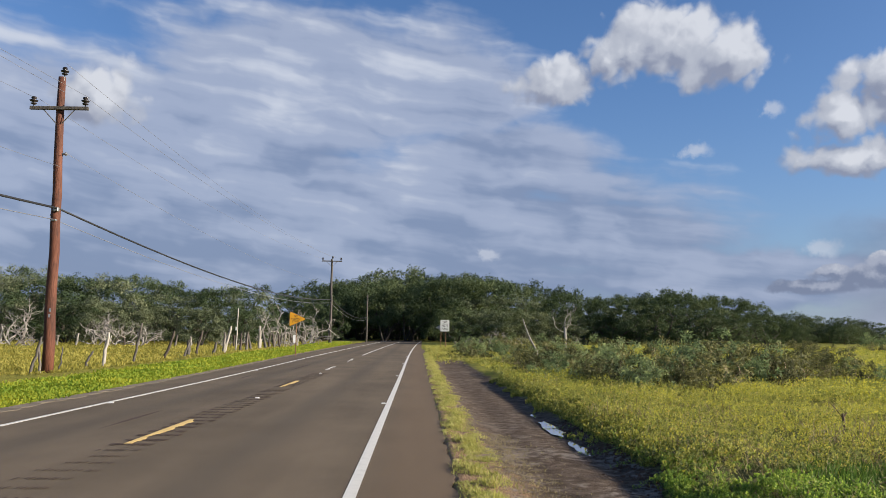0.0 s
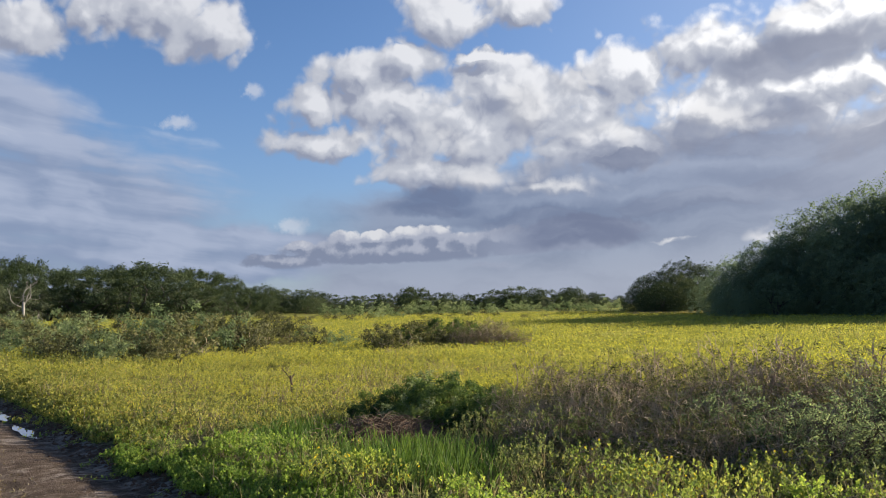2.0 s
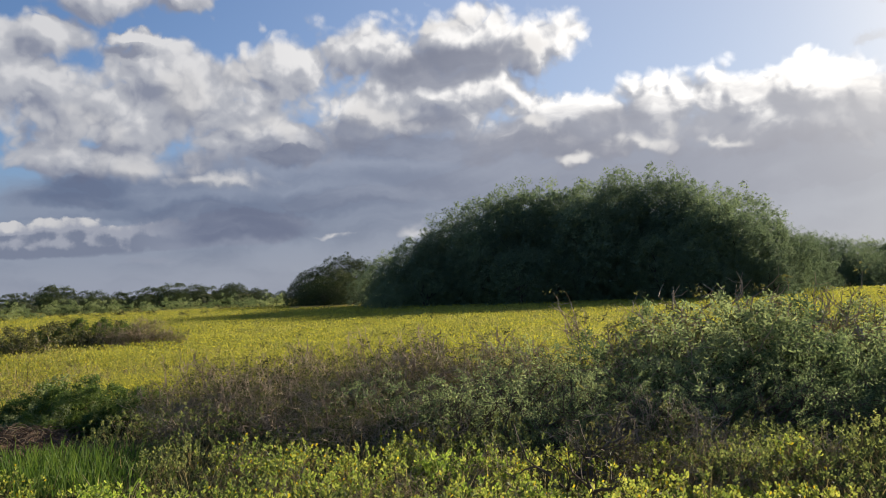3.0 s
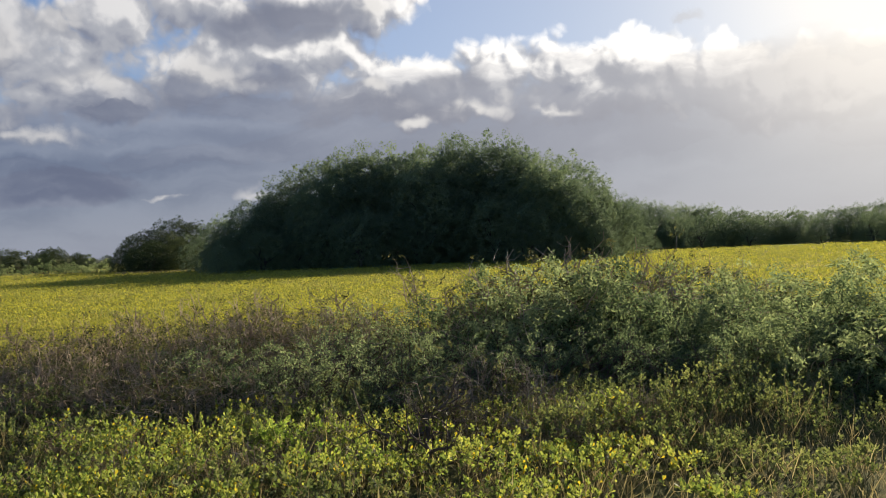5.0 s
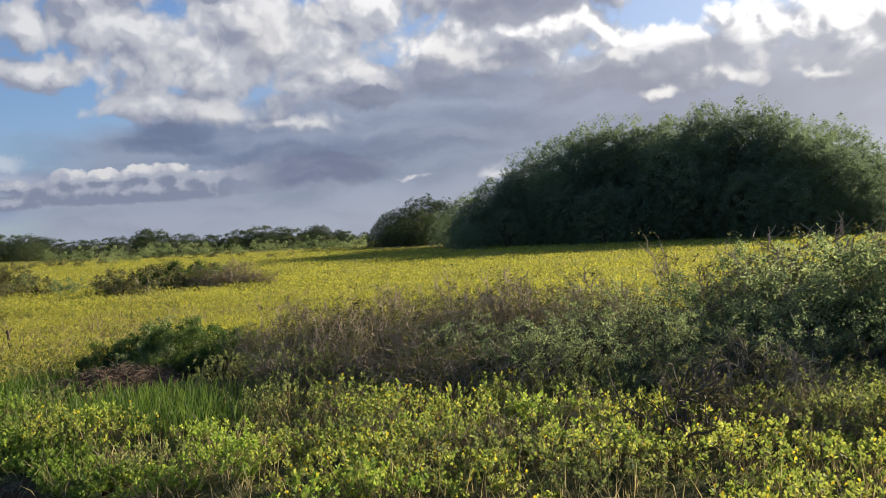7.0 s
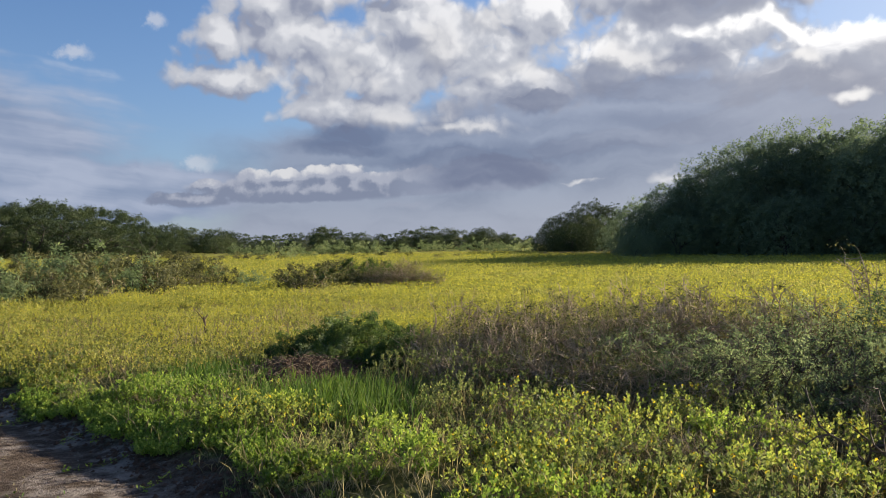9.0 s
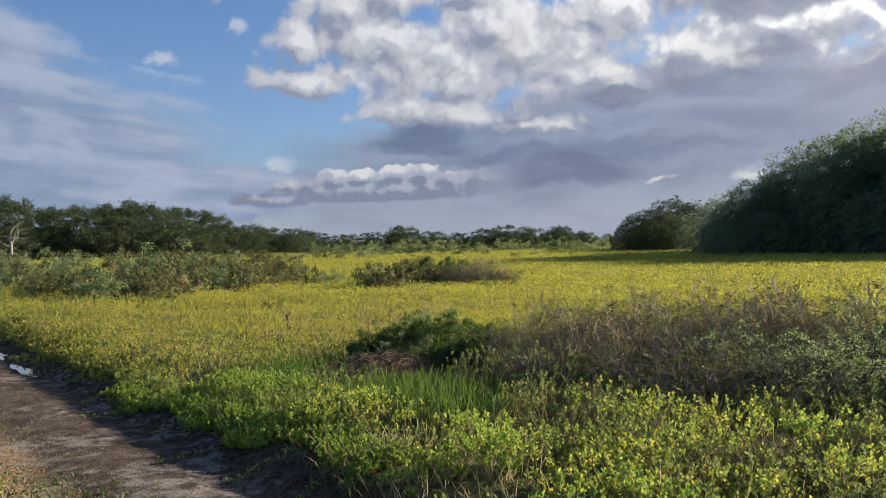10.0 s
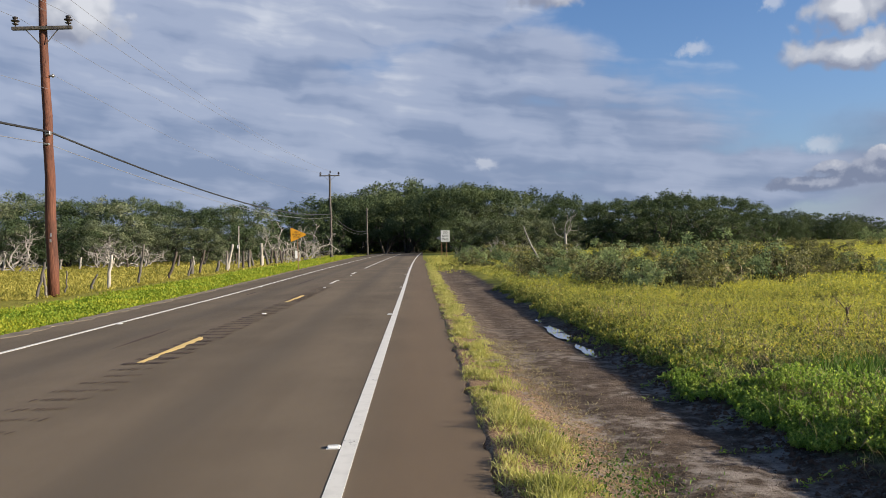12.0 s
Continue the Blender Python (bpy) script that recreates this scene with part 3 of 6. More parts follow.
def fan_out(n, rng, up=0.4, spread=1.0):
    """Random directions that lean upwards."""
    d = rng.normal(size=(n, 3)) * spread
    d[:, 2] = np.abs(d[:, 2]) + up
    return unit(d)


def limbs(geo, start, way, length, radius, depth, rng, tips, sides=5, curl=0.35, fork=(2, 3), shrink=0.68, lift=0.1, steps=4, thin=0.55):
    """A crooked limb that forks; tips gathers the ends."""
    steps = steps if depth > 1 else min(steps, 3 if sides > 4 else 2)
    pts, p, d = [Vector(start)], Vector(start), Vector(way).normalized()
    for i in range(steps):
        d = (d + Vector(rng.normal(size=3)) * curl * 0.5 + Vector((0, 0, lift))).normalized()
        p = p + d * (length / steps)
        pts.append(p.copy())
    geo.tube(pts, [radius * (1 - 0.45 * i / steps) for i in range(steps + 1)], sides if depth > 1 else max(3, sides - 2), cap=False)
    if depth <= 0:
        tips.append(p)
        return
    if depth == 1:
        tips.append(pts[len(pts) // 2])
    for _ in range(int(rng.integers(fork[0], fork[1] + 1))):
        q = pts[int(rng.integers(max(1, steps - 2), steps + 1))]
        nd = (d + Vector(rng.normal(size=3)) * 0.75).normalized()
        limbs(geo, q, nd, length * shrink * rng.uniform(0.8, 1.15), radius * thin, depth - 1, rng, tips, sides, curl, fork, shrink, lift, steps, thin)

# ---- ground sheet, road and track ----
def ground_sheet():
    radii = np.concatenate([[0.0], np.geomspace(0.6, 70, 250), np.geomspace(74, 4200, 36)])
    turns = np.radians(np.concatenate([np.linspace(-12, 108, 330), np.linspace(108, 348, 90)[1:-1]]))
    r, a = np.meshgrid(radii, turns, indexing="ij")
    x, y = r * np.sin(a), r * np.cos(a)
    v = np.stack([x, y, land(x, y)], -1).reshape(-1, 3)
    n = len(turns)
    i, j = np.meshgrid(np.arange(len(radii) - 1), np.arange(n), indexing="ij")
    f = np.stack([i * n + j, i * n + (j + 1) % n, (i + 1) * n + (j + 1) % n, (i + 1) * n + j], -1).reshape(-1, 4)
    ob = new("ground", mesh_of("ground", v, f[:, ::-1], M_EARTH, shade=True))
    return tagged(ob, "open ground of dark soil, straw and low plants", "ground", kind="structure")


ground_sheet()


def swing(y):
    """Sideways drift of the road, which bends gently to the right far off."""
    return 0.00011 * np.maximum(np.asarray(y, float) - 40, 0) ** 2


def left_line(y):
    return -6.2 - 0.006 * np.minimum(np.maximum(np.asarray(y, float) - 13, 0), 40) + swing(y)


def crown(x, y):
    """Road surface: a slight fall to the edges."""
    return rise(x, y) - 0.012 * np.abs(np.asarray(x) + 3.5 - swing(y)) + 0.035


def ribbon(name, x0, x1, y0, y1, thick, lift, mat, step=0.5, across=1, ragged=0.0, rng=RNG):
    """A strip along the road between two lines x(y), with real thickness."""
    ys = np.arange(y0, y1 + 1e-6, step)
    ys = ys if len(ys) > 1 else np.array([y0, y1])
    a, b = x0(ys), x1(ys)
    if ragged:
        b = b + ragged * (0.4 * (rng.random(len(ys)) - 0.5) + 0.5 * np.sin(ys * 2.1) + 0.4 * np.sin(ys * 5.7 + 1) + 0.3 * np.sin(ys * 11.3))
    cols = [a + (b - a) * k / across for k in range(across + 1)]
    top = np.stack([np.stack([c, ys, crown(c, ys) + lift], -1) for c in cols], 1)
    edge_l, edge_r = top[:, :1] - [0, 0, thick], top[:, -1:] - [0, 0, thick]
    v = np.concatenate([edge_l, top, edge_r], 1)
    n, k = v.shape[:2]
    i, j = np.meshgrid(np.arange(n - 1), np.arange(k - 1), indexing="ij")
    f = np.stack([i * k + j, i * k + j + 1, (i + 1) * k + j + 1, (i + 1) * k + j], -1).reshape(-1, 4)
    return mesh_of(name, v.reshape(-1, 3), f, mat)


road = tagged(new("road", ribbon("road", lambda y: left_line(y) - 1.15 - 0.012 * (y - 12), lambda y: 0.55 + swing(y) + 0.002 * y, -40, 170, 0.15, 0, M_ROAD, 0.12, 14, 0.055)),
              "two-lane brown-grey asphalt road with worn surface", "road", kind="structure")
part("edge_line", ribbon("edge_line", lambda y: -0.505 + swing(y), lambda y: -0.387 + swing(y), -30, 160, 0.003, 0.004, M_WHITE, 0.5), None, road, "white painted edge line")
part("edge_line", ribbon("edge_line", lambda y: left_line(y) - 0.05, lambda y: left_line(y) + 0.05, -30, 160, 0.004, 0.006, M_WHITE, 0.5), None, road, "white painted edge line")
for y0 in (-1.3, 10.75, 22.6, 33.7, 44.6):
    part("centre_dash", ribbon("centre_dash", lambda y: -3.58 + swing(y), lambda y: -3.47 + swing(y), y0, y0 + 3.1, 0.004, 0.007, M_YELLOW if y0 < 30 else M_WHITE, 0.06, 1, 0.05), None, road, "yellow painted dash" if y0 < 30 else "pale worn painted dash")
part("centre_line", ribbon("centre_line", lambda y: -3.56 + swing(y), lambda y: -3.45 + swing(y), 55, 130, 0.004, 0.007, M_WHITE, 0.5), None, road, "pale solid centre line")


def grooves():
    """Milled rumble strip beside the centre line: bars of short ragged cuts."""
    g, rng = Geo(), np.random.default_rng(3)
    for i in range(60):
        y = 3.2 + 0.5 * i + 0.02 * rng.normal()
        if y > 31:
            break
        deep = 1.0 if y < 10.5 else 1.5  # the cuts past the first dash are wider and run together
        c, half = -3.43 + rng.normal() * 0.02, 0.24 + rng.normal() * 0.025
        c += float(swing(np.asarray(y))) if y > 10.5 else 0.0
        z = float(crown(c, y))
        for k in range(11):
            if rng.random() < 0.12 / deep ** 3:
                continue
            x, reach = c + half * (k / 5 - 1) + 0.006 * rng.normal(), 0.075 * deep * rng.uniform(0.6, 1.1)
            wide, off = 0.013 * deep ** 1.6 * rng.uniform(0.7, 1.3), 0.015 * rng.normal()
            base = len(g.v)
            for t, r in ((-1, 0.2), (-0.5, 1), (0.5, 1), (1, 0.2)):
                for side in (-1, 1):
                    g.v.append(Vector((x + side * wide * r + 0.012 * t, y + off + reach * t, z + (0.0035 if abs(t) == 1 else 0.006))))
            for q in range(3):
                g.f.append((base + 2 * q, base + 2 * q + 1, base + 2 * q + 3, base + 2 * q + 2))
    return g


part("rumble_strip", grooves(), M_GROOVE, road, "milled rumble strip grooves")


def streaks():
    """Old tar smears on the far lane."""
    g, rng = Geo(), np.random.default_rng(5)
    for c, y0, y1, wid in ((-4.55, 12.5, 15.5, 0.10), (-4.9, 33, 40, 0.16), (-5.6, 27, 29, 0.1)):
        n = 14
        for k in range(n):
            ya, yb = y0 + (y1 - y0) * k / n, y0 + (y1 - y0) * (k + 1) / n
            wa, wb = (wid * math.sin(math.pi * max(q, 0.05)) * rng.uniform(0.7, 1.1) for q in (k / n, (k + 1) / n - 0.04))
            base = len(g.v)
            for y, ww in ((ya, wa), (yb, wb)):
                for s in (-1, 1):
                    g.v.append(Vector((c + s * ww / 2, y, float(crown(c, y)) + 0.004)))
            g.f.append((base, base + 1, base + 3, base + 2))
    return g


part("tar_smear", streaks(), M_GROOVE, road, "dark tar smears")


def road_marker(at, turn=0):
    """A raised pavement marker: a low bevelled wedge with a lens face."""
    m = thing("road_marker", at, "small raised white reflective road marker on the asphalt", "road marker", "road markers", turn=turn)
    g = Geo()
    g.v += [Vector(p) for p in ((-0.05, -0.05, 0), (0.05, -0.05, 0), (0.05, 0.05, 0), (-0.05, 0.05, 0), (-0.04, -0.02, 0.018), (0.04, -0.02, 0.018), (0.04, 0.02, 0.018), (-0.04, 0.02, 0.018))]
    g.f += [(0, 1, 5, 4), (1, 2, 6, 5), (2, 3, 7, 6), (3, 0, 4, 7), (4, 5, 6, 7)]
    body = part("body", g, M_LENS, m)
    part("lens", Geo().plate(((-0.036, -0.011), (0.036, -0.011), (0.036, 0.011), (-0.036, 0.011)), 0.003, (0, -0.0365, 0.0105), (1, 0, 0), (0, 0.86, 0.5)), M_SIGN_W, body, "reflective lens")
    return m


first = road_marker((-0.56, 6.05, float(crown(-0.56, 6.05))))
for y in (18.0, 30.2, 42.4, 54.6):
    x = -0.56 + float(swing(y))
    copy_thing(first, pose(x, y, float(crown(x, y))))
for y in (18.6, 30.6, 42.6):
    copy_thing(first, pose(-3.4, y, float(crown(-3.4, y))))
for y in (17.2, 33.0):
    x = float(left_line(y)) + 0.12
    copy_thing(first, pose(x, y, float(crown(x, y))))

# pale gravel rim of the far shoulder
rim = new("gravel_verge", ribbon("gravel_verge", lambda y: left_line(y) - 1.45 - 0.012 * (y - 12), lambda y: left_line(y) - 1.08 - 0.012 * (y - 12), -20, 110, 0.16, 0.006, M_KERB, 0.2, 2, 0.12))
tagged(rim, "pale compacted gravel rim along the asphalt", "verge", kind="structure")


def puddle(outline, name="puddle"):
    z = max(float(land(x, y)) for x, y in outline) + 0.003
    me = mesh_of(name, [(x, y, z) for x, y in outline], [tuple(range(len(outline)))], M_WATER)
    return tagged(new(name, me), "shallow puddle of still rainwater on the dirt track", "puddle", "puddles", "structure")


def wet_patch(cx, cy, rx, ry, seed):
    r = np.random.default_rng(seed)
    ph = r.random(3) * 6
    return [(cx + rx * math.cos(a) * (1 + 0.22 * math.sin(3 * a + ph[0]) + 0.12 * math.sin(7 * a + ph[1])),
             cy + ry * math.sin(a) * (1 + 0.18 * math.sin(2 * a + ph[2]) + 0.1 * math.sin(5 * a + ph[0]))) for a in np.linspace(0, 2 * math.pi, 40)[:-1]]


puddle(wet_patch(2.43, 14.0, 0.13, 1.25, 1))
puddle(wet_patch(2.43, 11.6, 0.085, 0.62, 2))
puddle(wet_patch(2.46, 16.3, 0.05, 0.30, 4))


def pebbles():
    rng = np.random.default_rng(11)
    n = 13000
    x = np.where(rng.random(n) < 0.6, rng.uniform(1.0, 2.75, n), rng.normal(1.35, 0.2, n))
    y = 4.0 + 18 * rng.random(n) ** 1.8
    s = 0.003 + 0.009 * rng.random(n) ** 6
    z = land(x, y) + s * 0.1
    corner = np.array([(1, 0, 0), (0, 1, 0), (-1, 0, 0), (0, -1, 0), (0, 0, 0.8), (0, 0, -0.8)], float)
    v = np.stack([x, y, z], -1)[:, None] + corner[None] * s[:, None, None] * rng.uniform(0.6, 1.3, (n, 6, 3))
    tri = np.array([(0, 1, 4), (1, 2, 4), (2, 3, 4), (3, 0, 4), (1, 0, 5), (2, 1, 5), (3, 2, 5), (0, 3, 5)])
    f = (np.arange(n)[:, None, None] * 6 + tri[None]).reshape(-1, 3)
    stuff("gravel", (v.reshape(-1, 3), f), M_STONE, "loose dark and pale gravel scattered on the dirt track", "gravel")

    # crumbled clods where the plants' rim breaks off
    n = 3200
    y = 3.8 + 11 * rng.random(n) ** 1.3
    x = 2.72 + 0.13 * rng.normal(size=n)
    s = 0.006 + 0.022 * rng.random(n) ** 3
    v = np.stack([x, y, land(x, y) + 0.2 * s], -1)[:, None] + corner[None] * s[:, None, None] * rng.uniform(0.6, 1.3, (n, 6, 3))
    f = (np.arange(n)[:, None, None] * 6 + tri[None]).reshape(-1, 3)
    stuff("soil_clods", (v.reshape(-1, 3), f), M_DUG, "crumbled dark brown soil clods along the track's rim", "soil")


pebbles()

# ---- poles, wires, signs and fence ----
def insulator(at, parent, name="insulator"):
    prof = ((0.02, 0), (0.025, 0.06), (0.10, 0.08), (0.13, 0.11), (0.06, 0.13), (0.065, 0.17), (0.15, 0.19), (0.17, 0.23), (0.08, 0.25), (0.085, 0.29), (0.11, 0.31), (0.09, 0.36), (0.03, 0.38))
    return part(name, Geo().lathe([(r * 0.85, z * 0.95) for r, z in prof], 12, at), M_INSUL, parent, "dark brown porcelain insulator", True)


def utility_pole(at, height, r0, r1, arm_drop, arm, label, mat, lean=0.0, top_pin=True, kit=True):
    pole = thing("utility_pole", at, label, "utility pole", "roadside poles")
    pole.rotation_euler = (0, radians(lean), 0)
    n = 10
    rng = np.random.default_rng(int(height * 10))
    pts = [(0.02 * rng.normal(), 0.02 * rng.normal(), height * i / n - 0.3 * (i == 0)) for i in range(n + 1)]
    part("shaft", Geo().tube(pts, [r0 + (r1 - r0) * i / n for i in range(n + 1)], 14), mat, pole, shade=True)
    if arm:
        za = height - arm_drop
        beam = part("crossarm", Geo().box((-arm / 2, -r1 - 0.11, za - 0.06), (arm / 2, -r1, za + 0.06), 0.012), M_POLE_OLD, pole, "dark square crossarm")
        for s in (-1, 1):
            part("brace", Geo().tube([(s * arm * 0.27, -r1 - 0.06, za - 0.05), (s * r1 * 0.8, -r1 - 0.02, za - 0.55)], 0.018, 5), M_POLE_OLD, beam, "flat steel arm brace")
            insulator((s * (arm / 2 - 0.12), -r1 - 0.055, za + 0.06), beam)
    if top_pin:
        pin = part("pin", Geo().tube([(0.06, -r1 * 0.6, height - 0.15), (0.08, -r1 * 0.6, height + 0.10)], 0.02, 5), M_METAL, pole)
        insulator((0.08, -r1 * 0.6, height), pin)
    if kit:
        zc = height - 2.80
        part("spool_bracket", Geo().box((r1, -0.06, zc - 0.03), (r1 + 0.16, 0.06, zc + 0.03), 0.01).lathe(((0.03, -0.06), (0.05, -0.03), (0.03, 0), (0.05, 0.03), (0.03, 0.06)), 8, (r1 + 0.12, 0, zc)), M_METAL, pole, "galvanised spool bracket")
        zb = height - 4.80
        part("cable_clamp", Geo().box((0.02, -r0 - 0.10, zb - 0.10), (0.20, -r0 + 0.05, zb + 0.05), 0.02), M_METAL, pole, "bright cable clamp")
        part("neutral_clamp", Geo().box((-0.05, -r0 - 0.06, zb - 0.43), (0.14, -r0 + 0.05, zb - 0.37), 0.01), M_METAL, pole, "steel cable clamp")
        part("strap", Geo().lathe(((r1 + 0.045, -0.03), (r1 + 0.055, 0), (r1 + 0.045, 0.03)), 14, (0, 0, zb - 0.2)), M_METAL, pole, "steel strap")
        part("tag", Geo().plate(((-0.035, -0.06), (0.035, -0.06), (0.035, 0.06), (-0.035, 0.06)), 0.004, (0.08, -r0 * 0.97, 2.15), (1, -0.3, 0), (0, 0, 1)), M_SIGN_W, pole, "small white tag")
        part("tag", Geo().plate(((-0.03, -0.05), (0.03, -0.05), (0.03, 0.05), (-0.03, 0.05)), 0.004, (0.06, -r0 * 0.98, 1.96), (1, -0.3, 0), (0, 0, 1)), M_SIGN_W, pole, "small white tag")
    return pole


POLE_1, POLE_2, POLE_3 = (-12.65, 29.0), (-10.0, 96.0), (-8.0, 132.0)
utility_pole((*POLE_1, float(land(*POLE_1))), 10.50, 0.20, 0.125, 1.18, 2.05, "tall reddish-brown creosoted wooden utility pole with crossarm", M_POLE, -0.5)
utility_pole((*POLE_2, float(land(*POLE_2))), 10.0, 0.17, 0.11, 0.25, 2.35, "dark weathered wooden utility pole with crossarm", M_POLE_OLD, kit=False)
utility_pole((*POLE_3, float(land(*POLE_3))), 7.6, 0.15, 0.11, 0.3, 0, "grey weathered wooden utility pole before dark trees", M_POLE_OLD, top_pin=False, kit=False)


def cable(a, b, sag, radius, mat, label, name="overhead_cable", n=24):
    a, b = Vector(a), Vector(b)
    pts = [a.lerp(b, i / n) - Vector((0, 0, 4 * sag * (i / n) * (1 - i / n))) for i in range(n + 1)]
    ob = new(name, Geo().tube(pts, radius, 6).mesh(name, mat, True))
    return tagged(ob, label, "cable", "overhead lines")


def at_pole(p, dx, h):
    return (p[0] + dx, p[1] - 0.2, float(land(*p)) + h)


BEHIND = (-15.3, -32.0)
HEAVY = "thick black telephone cable slung between the poles"
THIN = "thin grey power wire strung between the poles"
for p, q, h0, h1, s in ((BEHIND, POLE_1, 6.7, 5.72, 1.0), (POLE_1, POLE_2, 5.72, 5.3, 1.0), (POLE_2, POLE_3, 5.3, 4.0, 0.9)):
    cable(at_pole(p, 0.1, h0), at_pole(q, 0.1, h1), s, 0.04, M_WIRE, HEAVY)
    cable(at_pole(p, 0.0, h0 - 0.4), at_pole(q, 0.0, h1 - 0.4), s * 0.95, 0.013, M_THINWIRE, THIN)
for p, q, up0, up1 in ((BEHIND, POLE_1, 9.85, 9.70), (POLE_1, POLE_2, 9.70, 10.05)):
    for dx in (-0.9, 0.9):
        cable(at_pole(p, dx, up0), at_pole(q, dx * 1.1, up1), 0.8, 0.007, M_THINWIRE, THIN)
    cable(at_pole(p, 0.08, up0 + 1.25), at_pole(q, 0.08, up1 + 0.2), 0.8, 0.007, M_THINWIRE, THIN)
    cable(at_pole(p, 0.25, 7.7), at_pole(q, 0.1, 7.2), 0.9, 0.007, M_THINWIRE, THIN)


def rounded(wd, ht, r, n=4):
    pts = []
    for cx, cy, a0 in ((wd / 2 - r, ht / 2 - r, 0), (-wd / 2 + r, ht / 2 - r, 90), (-wd / 2 + r, -ht / 2 + r, 180), (wd / 2 - r, -ht / 2 + r, 270)):
        pts += [(cx + r * math.cos(radians(a0 + 90 * k / n)), cy + r * math.sin(radians(a0 + 90 * k / n))) for k in range(n + 1)]
    return pts


def lettering(lines, size, at, parent, gap):
    for i, text in enumerate(lines):
        cu = bpy.data.curves.new("words", "FONT")
        cu.body, cu.size, cu.align_x, cu.extrude = text, size, "CENTER", 0.002
        tmp = new("words", cu)
        dg = bpy.context.evaluated_depsgraph_get()
        me = bpy.data.meshes.new_from_object(tmp.evaluated_get(dg))
        bpy.data.objects.remove(tmp)
        me.materials.clear()
        me.materials.append(M_BLACK)
        for v in me.vertices:
            v.co = (v.co.x * 1.05 + at[0], at[1] - v.co.z, v.co.y * 1.15 + at[2] - i * gap)
        part("lettering", me, None, parent, "black lettering")


def do_not_pass(at):
    s = thing("road_sign", at, "white rectangular DO NOT PASS sign on two posts beside the road", "road sign", turn=-2)
    for x in (-0.30, 0.22):
        part("post", Geo().tube([(x, 0.03, -0.3), (x, 0.03, 2.6)], 0.032, 8), M_RUST, s, "brown metal post")
    panel = part("panel", Geo().plate(rounded(0.95, 1.22, 0.06), 0.006, (0.12, -0.01, 2.35), (1, 0, 0), (0, 0, 1)), M_SIGN_W, s, "white reflective sign panel")
    part("pennant", Geo().plate(((-0.42, 0), (0.42, 0.46), (0.42, -0.46)), 0.006, (-0.45, 0.06, 2.15), (1, 0, 0), (0, 0, 1)), M_METAL, s, "bare grey back of a pennant sign")
    lettering(("DO", "NOT", "PASS"), 0.30, (0.12, -0.016, 2.60), panel, 0.36)


def pennant_sign(at):
    s = thing("road_sign", at, "amber pennant NO PASSING ZONE sign on a thin post", "road sign", turn=6)
    part("post", Geo().tube([(-0.02, 0.03, -0.3), (-0.02, 0.03, 2.55)], 0.03, 8), M_RUST, s, "brown metal post")
    panel = part("panel", Geo().plate(((-0.42, -0.46), (0.50, -0.05), (0.53, 0), (0.50, 0.05), (-0.42, 0.46), (-0.46, 0.42), (-0.46, -0.42)), 0.006, (0, -0.01, 2.5), (1, 0, 0), (0, 0, 1)), M_SIGN_Y, s, "amber reflective pennant")
    lettering(("NO", "PASSING", "ZONE"), 0.15, (-0.08, -0.016, 2.62), panel, 0.17)
    part("marker_plate", Geo().plate(rounded(0.16, 0.5, 0.03), 0.005, (-0.12, -0.01, 1.2), (1, 0, 0), (0, 0, 1)), M_SIGN_W, s, "small white marker plate")


do_not_pass((2.95, 88.0, float(land(2.95, 88.0))))
pennant_sign((-7.75, 54.0, float(land(-7.75, 54.0))))


def fence_post(at, height, r, lean, swing_to, tone, seed):
    rng = np.random.default_rng(seed)
    label = {0: "dark crooked wooden fence post in the grass", 1: "bleached crooked wooden fence post in the grass", 2: "tall thin grey fence pole in the grass"}[tone]
    ob = thing("fence_post", at, label, "fence post", "old fence posts")
    n = 6
    pts = [(math.sin(radians(lean)) * height * i / n + 0.018 * rng.normal() * (0 < i), math.sin(radians(swing_to)) * height * i / n + 0.015 * rng.normal(), height * i / n - 0.25 * (i == 0)) for i in range(n + 1)]
    g = Geo().tube(pts, [r * (1.12 - 0.35 * i / n + 0.12 * rng.normal() * 0.5) for i in range(n + 1)], 7)
    if seed % 3 == 0 and tone == 1:
        q = Vector(pts[4])
        g.tube([q, q + Vector((0.10, 0, 0.12)), q + Vector((0.16, 0.02, 0.34))], [r * 0.5, r * 0.4, r * 0.25], 5)
    part("stake", g, M_POST if tone else M_POLE_OLD, ob, shade=True)
    if tone == 2:
        part("tag", Geo().box((-0.05, -0.06, height * 0.48), (0.05, -0.03, height * 0.56), 0.005), M_SIGN_W, ob, "small white tag")


